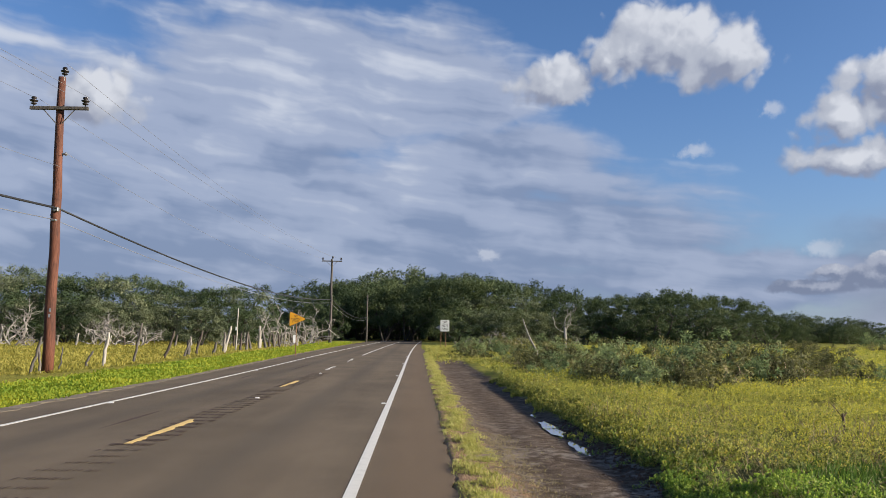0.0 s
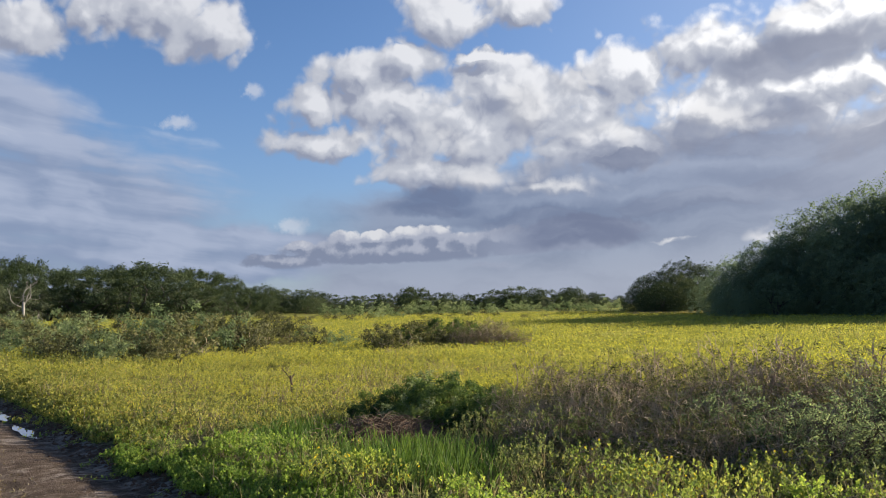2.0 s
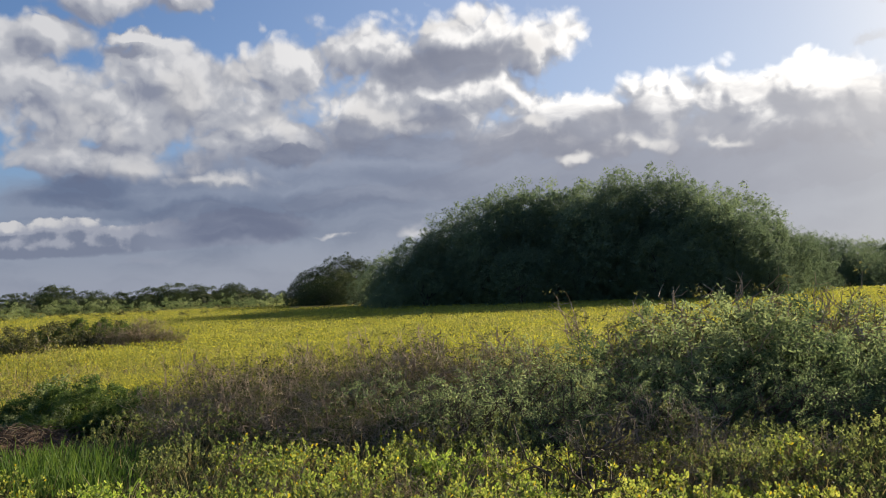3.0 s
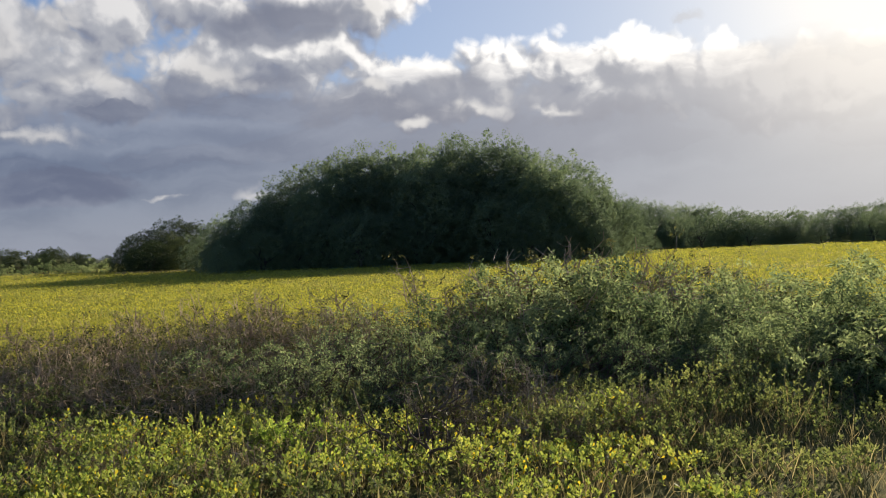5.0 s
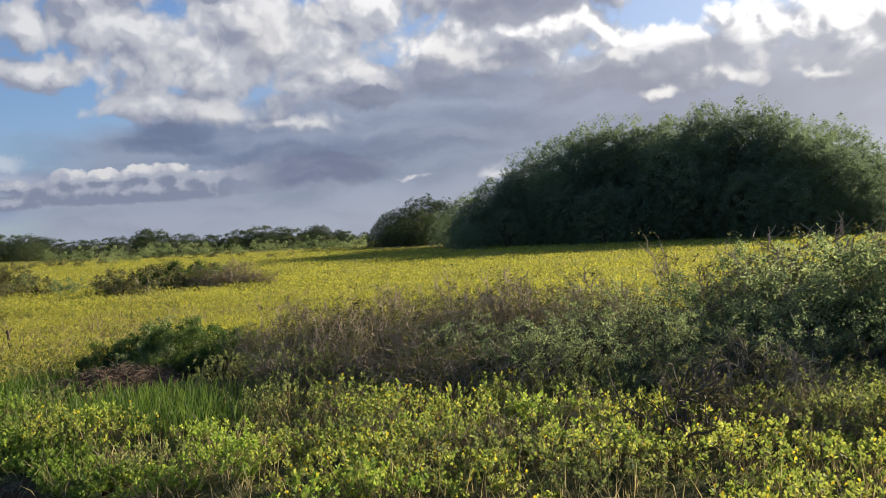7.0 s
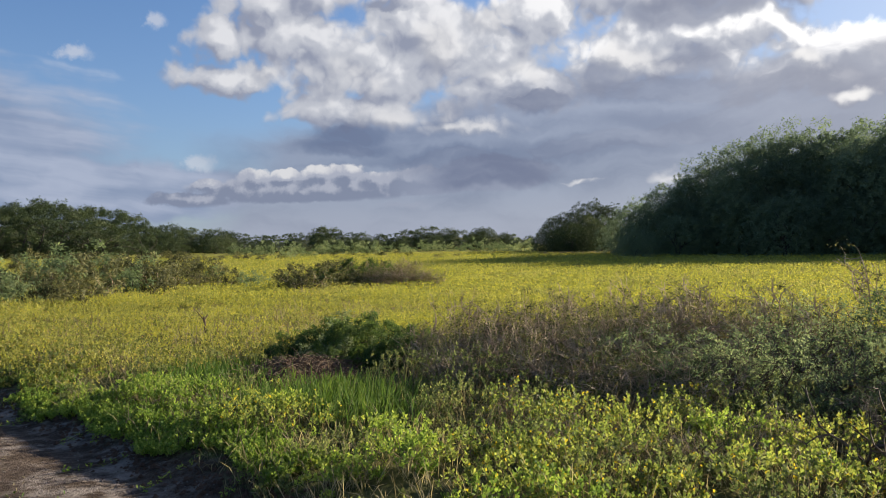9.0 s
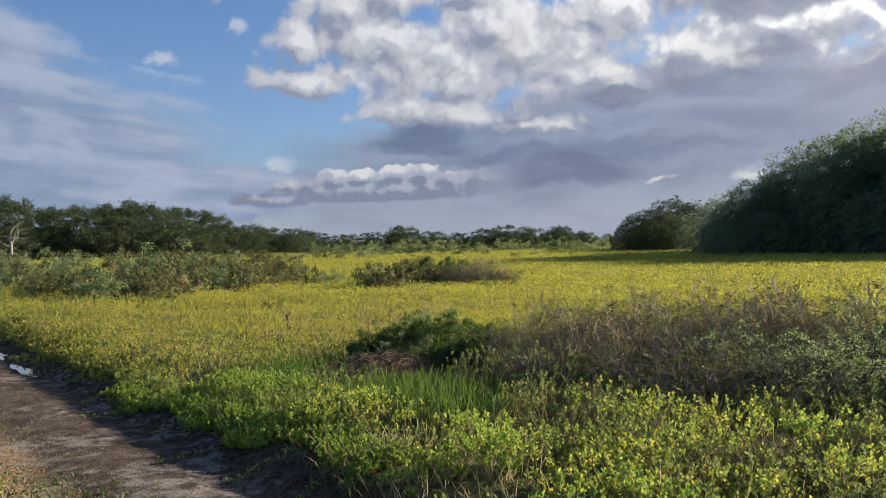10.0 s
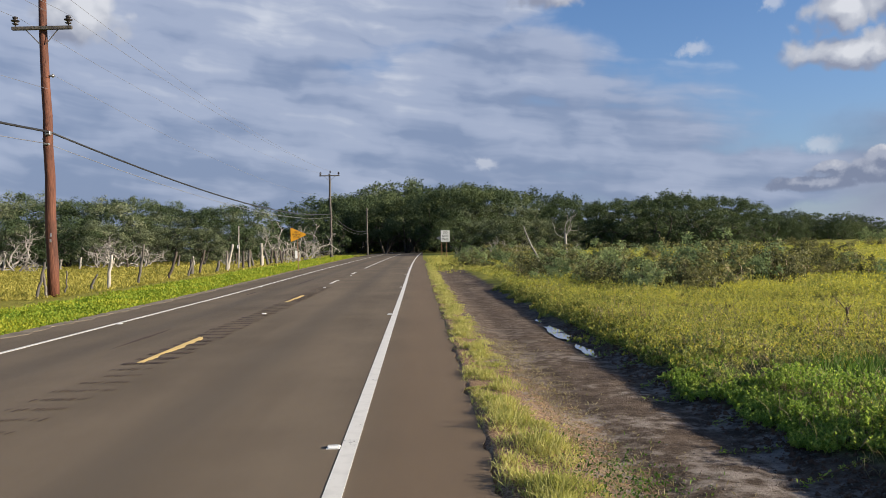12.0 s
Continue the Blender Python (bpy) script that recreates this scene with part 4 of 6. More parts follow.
# distance along the road, height, radius, lean, tone
FENCE = ((27.9, 1.15, 0.05, 18, 0), (28.6, 0.9, 0.045, -9, 1), (30.6, 0.8, 0.03, 2, 0), (34.2, 1.3, 0.07, 7, 1), (33.0, 0.6, 0.05, 30, 0), (38.0, 1.7, 0.06, 13, 0),
         (43.5, 1.35, 0.07, 20, 1), (47.0, 1.0, 0.06, 18, 0), (49.5, 1.4, 0.07, 10, 1), (48.4, 0.9, 0.11, 0, 0), (53.5, 0.7, 0.10, 16, 0), (58.0, 1.7, 0.10, 15, 1), (56.5, 1.3, 0.09, 5, 1))
FENCE_FAR = ((61.5, 3.0, 0.05, 1, 2), (63.0, 1.2, 0.09, -3, 1), (65.0, 1.3, 0.10, 2, 1), (67.5, 1.1, 0.10, -8, 0), (70.0, 1.5, 0.11, 4, 1), (72.0, 1.8, 0.13, 0, 1), (73.5, 1.2, 0.12, -14, 0), (76.0, 1.2, 0.10, 8, 1),
             (79.0, 1.2, 0.12, -10, 1), (82.0, 1.1, 0.11, 12, 0), (86.0, 1.3, 0.10, 3, 1), (90.0, 1.3, 0.12, -4, 1), (94.0, 1.2, 0.11, 6, 1), (99.0, 1.3, 0.12, 2, 1), (104.0, 1.2, 0.12, -6, 1), (110.0, 1.2, 0.12, 4, 1))
for k, (y, h, r, lean, tone_of) in enumerate(FENCE + FENCE_FAR):
    x = -12.75 - 0.014 * (y - 28) + 0.15 * math.sin(k * 2.7)
    fence_post((x, y, float(land(x, y))), h * 1.08, r, lean, 8 * math.sin(k), tone_of, k)
for k in range(16):  # a second old fence across the meadow
    x, y = -44 + 2.2 * k + 0.6 * math.sin(k * 3.3), 66 + 0.9 * k + math.sin(k * 1.7)
    fence_post((x, y, float(land(x, y))), 1.15 + 0.25 * math.sin(k * 5), 0.09, 10 * math.sin(k * 2.1), 4, 1, 60 + k)

# ---- trees and scrub ----
def crown_leaves(centres, radius, per, size, rng, flat=0.7, wind=0.0):
    """Leaves in clumps round the given centres."""
    c = np.repeat(centres, per, 0)
    n = len(c)
    off = unit(rng.normal(size=(n, 3))) * (rng.random((n, 1)) ** 0.45) * np.repeat(np.broadcast_to(radius, len(centres)), per)[:, None]
    off[:, 2] *= flat
    mid = np.median(centres, 0) * np.array([1, 1, 0.75])
    face = unit(0.75 * unit(off) + 0.65 * unit(c - mid) + 0.45 * rng.normal(size=(n, 3)) + np.array([0, 0, 0.15]))
    way = rng.normal(size=(n, 3)) + np.array([wind, 0, 0.35])
    way = unit(way - 0.85 * face * np.sum(way * face, 1, keepdims=True))
    return blades(c + off, way, size * rng.uniform(0.7, 1.6, n), size * rng.uniform(0.25, 0.6, n), rng, 0.2, face=face)


def tree_model(name, label, height, spread, leaf, mat, seed, clumps=95, per=46, low=0.12, flat_top=0.0, group="woodland trees", lean=0.0, airy=0.0, bosses=13, fat=1.0):
    """Several crooked stems that fork into a broken crown of leaf clumps."""
    rng = np.random.default_rng(seed)
    t = thing(name, (0, 0, 0), label, "tree", group)
    g, tips = Geo(), []
    for k in range(3):
        a = 2.1 * k + rng.random()
        limbs(g, (0.08 * math.cos(a), 0.08 * math.sin(a), -0.3), (0.45 * math.cos(a) + lean, 0.45 * math.sin(a), 1.0), height * 0.42, height * 0.022, 2, rng, tips, 5, 0.4, (2, 3), 0.62, 0.12)
    part("trunk", g, M_BARK, t, "crooked forking trunk", True)
    # crown: rounded bosses over an uneven dome, each set with leaf clumps
    m = bosses
    z = np.concatenate([low + 0.02 + (0.78 - low) * np.linspace(0, 1, m - 2) ** 1.25, [0.86, 0.80]])
    prof = np.where(z < 0.4, 0.86 + 0.3 * z, np.sqrt(np.clip(1 - np.abs((z - 0.4) / 0.62) ** (2.2 + 2 * flat_top), 0.03, 1)))
    ang = np.arange(m) * 2.4 + rng.random(m) * 0.9
    rad = prof * rng.uniform(0.55, 0.88, m) * spread / 2
    hub = np.stack([rad * np.cos(ang) + lean * z * height * 0.4, rad * np.sin(ang), z * height], -1)
    big = height * rng.uniform(0.12, 0.21, m)
    pick = rng.integers(0, m, clumps)
    way = unit(rng.normal(size=(clumps, 3)) + 0.55 * unit(hub[pick] - np.array([0, 0, 0.35 * height])))
    way[:, 2] = np.where(way[:, 2] < -0.3, -way[:, 2], way[:, 2])
    c = hub[pick] + way * (big[pick] * np.where(rng.random(clumps) < 0.8, rng.uniform(0.8, 1.1, clumps), rng.uniform(0.2, 0.8, clumps)))[:, None] * np.array([1.0, 1.0, 0.9])
    ends = np.array([tuple(p) for p in tips])
    c = np.concatenate([c, ends[ends[:, 2] > low * height]])
    r = height * rng.uniform(0.045, 0.085, len(c)) * (1 - 0.2 * airy) * fat
    part("crown", mesh_of("crown", *crown_leaves(c, r, per, leaf, rng, 0.78), mat), None, t, "broken crown of small leaves")
    return t


def thicket_model(name, label, seed, leaves):
    """A full dome of fine leaves down to the ground, its shoots swept to one side by the wind."""
    rng = np.random.default_rng(seed)
    t = thing(name, (0, 0, 0), label, "tree", "woodland trees")
    g, tips = Geo(), []
    for k in range(3):
        a = 2.1 * k + rng.random()
        limbs(g, (0.1 * math.cos(a), 0.1 * math.sin(a), -0.3), (0.4 * math.cos(a) + 0.15, 0.4 * math.sin(a), 1.0), 4.0, 0.2, 2, rng, tips, 5, 0.4, (2, 3), 0.62, 0.1)
    part("trunk", g, M_BARK, t, "crooked forking trunk", True)
    n = 430
    i = np.arange(n) + 0.5
    z = i / n
    a = i * 2.39996
    lump = 1 + 0.12 * np.sin(3 * a + 5 * z + seed) + 0.10 * np.sin(7 * a - 9 * z) + 0.09 * rng.normal(size=n)
    r = 4.6 * np.sqrt(np.clip(1 - z ** 2.4, 0, 1)) * lump
    c = np.stack([r * np.cos(a) + 0.9 * z, r * np.sin(a), 0.25 + 8.9 * z * (1 + 0.5 * (lump - 1))], -1)
    inner = c[rng.random(n) < 0.3] * rng.uniform(0.5, 0.85)
    vf = [crown_leaves(np.concatenate([c, inner]), 0.5 * rng.uniform(0.5, 1.5, n + len(inner)), 36, 0.21, rng, 0.85, 0.05)]
    # shoots that stand out of the crown and lean with the wind
    for p in c[(z > 0.3) & (rng.random(n) < 0.22)]:
        d = unit(np.array([[0.45 + 0.45 * rng.normal(), 0.45 * rng.normal(), 0.85]]))[0]
        ln = rng.uniform(0.4, 1.0) if rng.random() < 0.85 else rng.uniform(1.0, 1.6)
        q = p + d * np.linspace(0.15, 1, 4)[:, None] * ln + 0.08 * rng.normal(size=(4, 3))
        vf.append(crown_leaves(q, 0.26 * np.linspace(1.2, 0.6, 4), 10, 0.19, rng, 0.9, 0.1))
    part("crown", mesh_of("crown", *join(vf), leaves), None, t, "dense dome of small leaves")
    return t


def dead_tree_model(name, label, height, seed, spread=1.0, depth=4):
    rng = np.random.default_rng(seed)
    t = thing(name, (0, 0, 0), label, "dead tree", "dead trees")
    g, tips = Geo(), []
    for k in range(3):
        a = 2.2 * k + rng.random()
        limbs(g, (0.03 * math.cos(a), 0.03 * math.sin(a), -0.2), (0.8 * spread * math.cos(a), 0.8 * spread * math.sin(a), 1), height * 0.36, height * 0.017, depth, rng, tips, 5, 0.65, (2, 3), 0.70, 0.05, 4, 0.66)
    part("bare_crown", g, M_DEAD, t, "bare bleached crooked branches", True)
    return t


def shrub_model(name, label, height, spread, leaf, mat, twig, seed, clumps=60, per=26, depth=3, bare=0.0, category="shrub", group="scrub bushes", stems=5, clump_r=0.13, stout=1.0):
    rng = np.random.default_rng(seed)
    t = thing(name, (0, 0, 0), label, category, group)
    g, tips = Geo(), []
    for k in range(stems):
        a = 2 * math.pi * k / stems + rng.random()
        s = spread / 2 / height
        limbs(g, (0.01 * math.cos(a), 0.01 * math.sin(a), -0.06), (s * math.cos(a), s * math.sin(a), 0.9), height * 0.5, height * 0.013 * stout, depth, rng, tips, 4, 0.75, (2, 3), 0.68, 0.04, 3, 0.70)
    part("branchwork", g, twig, t, "tangle of crooked twigs", False)
    ends = np.array([tuple(p) for p in tips])
    ends = ends[ends[:, 2] > 0.05 * height]
    keep = ends[rng.random(len(ends)) > bare]
    n = clumps
    m = 9
    ang, z = np.arange(m) * 2.4 + rng.random(m), np.concatenate([np.linspace(0.12, 0.62, m - 2), [0.72, 0.66]])
    rad = np.sqrt(np.clip(1 - z ** 2.0, 0.03, 1)) * rng.uniform(0.4, 0.85, m) * spread / 2
    hub = np.stack([rad * np.cos(ang), rad * np.sin(ang), z * height], -1)
    pick = rng.integers(0, m, n)
    way = unit(rng.normal(size=(n, 3)) + np.array([0, 0, 0.5]))
    dome = hub[pick] + way * (rng.uniform(0.5, 1.1, n) * rng.uniform(0.6, 1.3, m)[pick] * 0.26 * height)[:, None]
    dome = dome[dome[:, 2] > 0.03 * height]
    c = np.concatenate([dome, keep]) if len(keep) else dome
    part("leaves", mesh_of("leaves", *crown_leaves(c, height * clump_r * rng.uniform(0.6, 1.3, len(c)), per, leaf, rng, 0.8), mat), None, t, "small clustered leaves")
    return t


def stand(model, spots, used, rng, squash=0.12, widen=1.0, facing=None):
    """Sets copies of a model at (x, y, height scale), turned at random or bent by the wind across the given bearing."""
    for x, y, k in spots:
        sx = k * widen * rng.uniform(1 - squash, 1 + squash)
        m = Matrix.Translation((x, y, float(land(x, y)) - 0.05)) @ Matrix.Rotation(rng.random() * 6.28 if facing is None else radians(rng.normal() * 25 - facing), 4, "Z") @ Matrix.Diagonal((sx, sx, k, 1))
        if model not in used:
            used.add(model)
            model.matrix_basis = m
        else:
            copy_thing_as(model, m)


def copy_thing_as(model, m):
    s = model.scale.copy()
    model.scale = (1, 1, 1)
    made = copy_thing(model, m)
    model.scale = s
    return made


USED, TR = set(), np.random.default_rng(21)


def true_top(model):
    """Height of a model's highest leaves and twigs, but for stray tips."""
    z = [v.co.z for o in model.children for v in o.data.vertices]
    return float(np.quantile(z, 0.992))


T_A = tree_model("woodland_tree", "broad feathery green tree at the edge of the wood", 10, 9.5, 0.30, M_TREE, 1, 180, 34, 0.02, fat=1.2)
T_B = tree_model("woodland_tree", "tall rounded green tree in the wood", 10, 8.5, 0.32, M_TREE, 2, 170, 30, 0.03, bosses=15)
T_C = tree_model("woodland_tree", "grey-green open-crowned tree at the edge of the wood", 10, 10.5, 0.32, M_TREE_GREY, 3, 180, 34, 0.03, 0.4, fat=1.15)
T_F = tree_model("woodland_tree", "tall tree whose crown arches over the shaded road", 10, 10.5, 0.32, M_TREE, 6, 190, 32, 0.24, 0.5, bosses=12)


T_G = tree_model("woodland_tree", "rounded green tree far back in the wood", 10, 9.0, 0.42, M_TREE, 7, 160, 22, 0.02, bosses=14, fat=1.1)
T_H = tree_model("woodland_tree", "dark green rounded tree beyond the field", 10, 9.5, 0.42, M_TREE_VEILED, 8, 150, 17, 0.0, bosses=14, fat=1.2)


T_W = thicket_model("woodland_tree", "dense wind-bent dark green tree beside the field", 61, M_TREE_VEILED)
T_X = thicket_model("woodland_tree", "dense leaning green tree with fine twig tips", 62, M_TREE_VEILED)
T_Y = thicket_model("woodland_tree", "dense rounded dark green tree beyond the field", 63, M_TREE)
BENT = {T_W, T_X, T_Y}
TOP = {m: true_top(m) for m in (T_A, T_B, T_C, T_F, T_G, T_H, T_W, T_X, T_Y)}


def belt(models, bearings, dist, top, low=1.0, jitter=0.0, depth=0.0, rows=1, wide=1.3):
    """A belt of trees along bearings whose tops follow the given skyline."""
    xs, ys = zip(*top)
    for row in range(rows):
        for i, a in enumerate(bearings):
            a = a + TR.uniform(-1, 1) * jitter
            d = dist * (1 + depth * row) * TR.uniform(0.96, 1.04)
            x, y = polar(a, d)
            h = (1.44 + d * math.tan(radians(float(np.interp(a, xs, ys)))) - float(land(x, y))) * TR.uniform(0.94, 1.05) * low
            model = models[int(TR.integers(len(models)))]
            k = max(h, 1.5) / TOP[model]
            stand(model, [(x, y, k)], USED, TR, widen=min(wide, max(1.0, (0.85 / k) ** 0.65)), facing=a if model in BENT else None)


LEFT = ((-40, 3.6), (-27, 3.8), (-24, 4.1), (-22.6, 3.4), (-19.2, 3.8), (-15.7, 2.9), (-13, 3.2), (-10.6, 3.1), (-9.9, 1.9))
HILL = ((-10.5, 1.9), (-8.6, 3.1), (-5.9, 3.6), (-4, 4.15), (-1.6, 4.5), (0.7, 4.2), (3.5, 4.2), (7.1, 4.1), (9.2, 3.5), (10.9, 3.05), (14, 3.0), (16.2, 3.3), (20.6, 3.1), (22.7, 2.4), (24.2, 1.6))
FAR = ((23, 1.7), (25, 1.8), (28.5, 1.5), (30, 1.25), (31.4, 1.1), (34.2, 1.5), (35.2, 1.8), (37.0, 1.3), (39.5, 1.2), (42.5, 1.75), (44.0, 1.5), (46.2, 1.7), (47.5, 1.3), (49, 1.1), (51, 1.0))
CLUMP = ((49.0, 0.6), (49.6, 1.4), (50.6, 2.2), (51.6, 2.7), (53.2, 3.3), (54.8, 3.2), (56, 2.6))
BIG = ((55.3, 2.3), (56.3, 3.0), (58.0, 4.2), (60.2, 5.1), (61.5, 6.0), (63.0, 6.7), (65.5, 7.4), (67.5, 7.3), (70.5, 7.9), (74.0, 8.0), (75.6, 8.1), (77.0, 7.4), (79.0, 6.9), (80.3, 5.7), (82.5, 4.5), (84, 3.4))
HEDGE = ((82, 4.0), (84.5, 3.4), (88, 3.0), (92.0, 2.4), (94, 2.2), (98, 2.4), (100, 2.5), (110, 2.2), (125, 2.5))

belt((T_A, T_C, T_C), np.arange(-39, -10.5, 2.3), 96, LEFT, 0.95, 0.6)
belt((T_B, T_B, T_A), np.arange(-40, -11, 1.9), 112, LEFT, 1.0, 0.5)
belt((T_G,), np.arange(-40, -10.5, 2.2), 120, LEFT, 0.8, 0.5)
belt((T_C, T_C, T_A), np.arange(-38, -9.5, 2.9), 88, LEFT, 0.66, 0.8)
belt((T_G,), np.arange(-9.2, 24, 1.5), 185, HILL, 1.0, 0.4)
belt((T_G, T_B), np.arange(-9, 23.5, 1.9), 165, HILL, 0.88, 0.6)
belt((T_A, T_C, T_B), [a for a in np.arange(-8.2, 22.5, 1.9) if not -5.2 < a < 1.6], 140, HILL, 0.74, 0.5)
belt((T_A, T_C, T_C), [a for a in np.arange(-8.0, 22.5, 2.1) if not -6.2 < a < 2.6], 122, HILL, 0.52, 0.5)
belt((T_B, T_A), (2.3, 3.7, 5.1), 136, HILL, 0.98, 0.2)
belt((T_B,), (1.9, 3.0, 4.4), 150, HILL, 1.0, 0.2)
for d in (148, 158, 170):
    belt((T_F,), np.arange(-5.4, 2.4, 1.6), d, HILL, 0.82 + 0.004 * (d - 148), 0.3)
belt((T_G,), np.arange(-5.2, 2.4, 1.1), 192, HILL, 0.8, 0.3)
belt((T_G,), np.arange(-6, 2.6, 1.3), 180, HILL, 0.42, 0.3)
belt((T_A, T_B), np.arange(9.5, 23.5, 1.7), 118, HILL, 0.95, 0.5)
belt((T_C, T_A), np.arange(2.8, 10, 1.6), 112, HILL, 0.55, 0.5)
belt((T_Y, T_G), np.arange(23.5, 50, 1.0), 165, FAR, 1.0, 0.4)
belt((T_Y, T_G), np.arange(24.0, 50, 1.1), 150, FAR, 0.8, 0.4)
belt((T_Y,), np.arange(24.3, 50, 0.9), 158, FAR, 0.72, 0.3)
belt((T_G, T_Y, T_C), np.arange(24.5, 49, 1.5), 135, FAR, 0.62, 0.6)
belt((T_Y,), (51.2, 52.3, 53.4, 54.5), 100, CLUMP, 0.97, 0.15)
belt((T_Y,), (50.7, 51.8, 53.0, 54.4), 95, CLUMP, 0.72, 0.15)
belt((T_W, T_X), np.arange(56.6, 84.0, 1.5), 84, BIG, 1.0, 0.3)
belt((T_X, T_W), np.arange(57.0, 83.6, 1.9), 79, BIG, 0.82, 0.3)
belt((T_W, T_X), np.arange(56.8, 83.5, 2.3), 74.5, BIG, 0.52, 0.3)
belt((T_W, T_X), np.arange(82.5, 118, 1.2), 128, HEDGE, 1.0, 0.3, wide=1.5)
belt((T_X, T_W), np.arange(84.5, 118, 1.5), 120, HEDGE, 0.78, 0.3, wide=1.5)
belt((T_G, T_H), np.arange(125, 315, 9.0), 140, ((120, 3.0), (320, 4.0)), 1.0, 2.0)

D_A = dead_tree_model("dead_tree", "leafless bleached grey tree at the wood's edge", 4.2, 31)
D_B = dead_tree_model("dead_tree", "leafless grey tree with spreading bare limbs", 5.0, 32, 1.3)
D_C = dead_tree_model("dead_tree", "low tangle of bare pale branches in the meadow", 2.6, 33, 2.0)
stand(D_A, [(*polar(-19.9, 78), 1.45), (*polar(-27.0, 80), 1.0), (*polar(-8.4, 90), 1.45), (*polar(-18.3, 80), 1.2), (*polar(11.0, 96), 0.75), (*polar(9.8, 98), 0.7)], USED, TR)
stand(D_B, [(*polar(-25.8, 76), 1.2), (*polar(-9.7, 84), 1.3), (*polar(-7.3, 96), 1.5), (*polar(-21.0, 80), 1.0), (*polar(5.2, 104), 0.7), (*polar(6.4, 104), 0.6)], USED, TR)
stand(D_C, [(*polar(-28.2, 73), 1.5), (*polar(-24.6, 74), 1.3), (*polar(-12.6, 76), 1.2), (*polar(-9.0, 80), 1.3), (*polar(4.0, 100), 0.9), (*polar(7.4, 102), 1.0), (*polar(3.2, 90), 0.8), (*polar(5.6, 92), 0.9), (*polar(6.6, 94), 0.9)], USED, TR)


def leaning_snag():
    x, y = 5.6, 40.0
    s = thing("dead_snag", (x, y, float(land(x, y))), "pale bare leaning tree trunk rising out of the scrub", "dead tree", "dead trees")
    part("trunk", Geo().tube([(0.55, 0, -0.2), (0.35, 0, 0.8), (0.05, 0, 1.35), (-0.18, 0, 1.9), (-0.32, 0, 2.35)], [0.05, 0.047, 0.042, 0.034, 0.018], 7), M_DEAD, s, shade=True)
    x, y = polar(10.35, 62)
    s = thing("dead_snag", (x, y, float(land(x, y))), "short pale broken stump with bare side limbs", "dead tree", "dead trees")
    g, tips = Geo().tube([(0, 0, -0.2), (0.03, 0, 0.9), (0, 0, 2.1)], [0.11, 0.10, 0.085], 8), []
    rng = np.random.default_rng(8)
    for k, d in enumerate(((-1, 0, 0.9), (0.9, 0.1, 0.8), (0.2, 0, 1), (1, 0, 0.3))):
        limbs(g, (0, 0, 1.7 + 0.1 * k), d, 1.1, 0.04, 2, rng, tips, 4, 0.5)
    part("trunk", g, M_DEAD, s, shade=True)


leaning_snag()

# scrub: the same bushes stand where the plan has them, x, y and height
S_A = shrub_model("scrub_bush", "olive-green scrub bush with grey twigs in the field", 1.0, 2.6, 0.08, M_SHRUB, M_TWIG, 41, 54, 26, 2, stems=6, stout=1.3)
S_B = shrub_model("scrub_bush", "grey-green rounded scrub bush in the field", 1.0, 2.2, 0.075, M_SHRUB, M_PALE_TWIG, 42, 46, 24, 2, stems=6, stout=1.3)
S_C = shrub_model("scrub_bush", "fresh green leafy scrub bush", 1.0, 2.0, 0.075, M_SHRUB_GREEN, M_TWIG, 43, 50, 24, 2, stout=1.3)
S_D = shrub_model("scrub_bush", "dark green leafy bush above a brown brush heap", 1.0, 1.7, 0.050, M_SHRUB_DARK, M_TWIG, 44, 84, 34, 3, clump_r=0.10)
S_T = shrub_model("twiggy_bush", "brown twiggy bush with few leaves", 1.0, 1.9, 0.026, M_SHRUB, M_PALE_TWIG, 45, 60, 16, 4, 0.75, stems=34, clump_r=0.06, stout=1.05)
S_U = shrub_model("twiggy_bush", "grey tangled bush with sparse green leaf tips", 1.0, 1.9, 0.028, M_SHRUB_GREEN, M_TWIG, 46, 46, 22, 4, 0.45, stems=10, clump_r=0.07, stout=1.3)
S_V = shrub_model("twiggy_bush", "large green bush with crooked bare twig tips", 1.0, 1.9, 0.037, M_SHRUB_GREEN, M_TWIG, 47, 95, 34, 4, 0.35, stems=10, clump_r=0.085, stout=1.3)
S_BARE = shrub_model("twiggy_bush", "low bare bush of crooked dark branches", 0.8, 1.5, 0.03, M_SHRUB, M_TWIG, 48, 6, 10, 4, 0.8, stems=4, clump_r=0.08, stout=1.6)

MIDDLE = ((5.6, 33, 1.0), (6.6, 28.5, 1.0), (8.2, 24.5, 1.05), (9.6, 26, 1.25), (11.2, 25.4, 1.1), (10.6, 30, 1.5), (13, 31, 1.3), (12, 36, 1.4), (9, 38, 1.3), (6.6, 42, 1.25),
          (14.5, 28, 0.8), (8, 48, 1.3), (11, 46, 1.3), (14.5, 43, 1.3), (5.4, 52, 1.2), (6.2, 62, 1.3), (8, 70, 1.4), (5.2, 76, 1.1), (7.4, 20.5, 0.7), (5.4, 25.5, 0.65),
          (6.2, 21.5, 0.8), (7.3, 22.4, 0.95), (8.5, 22.6, 1.0), (9.7, 23.6, 1.1), (10.7, 24.4, 1.0), (11.7, 26.5, 1.0), (7.8, 25, 1.1), (6.0, 24, 0.85), (12.7, 27.5, 0.95))
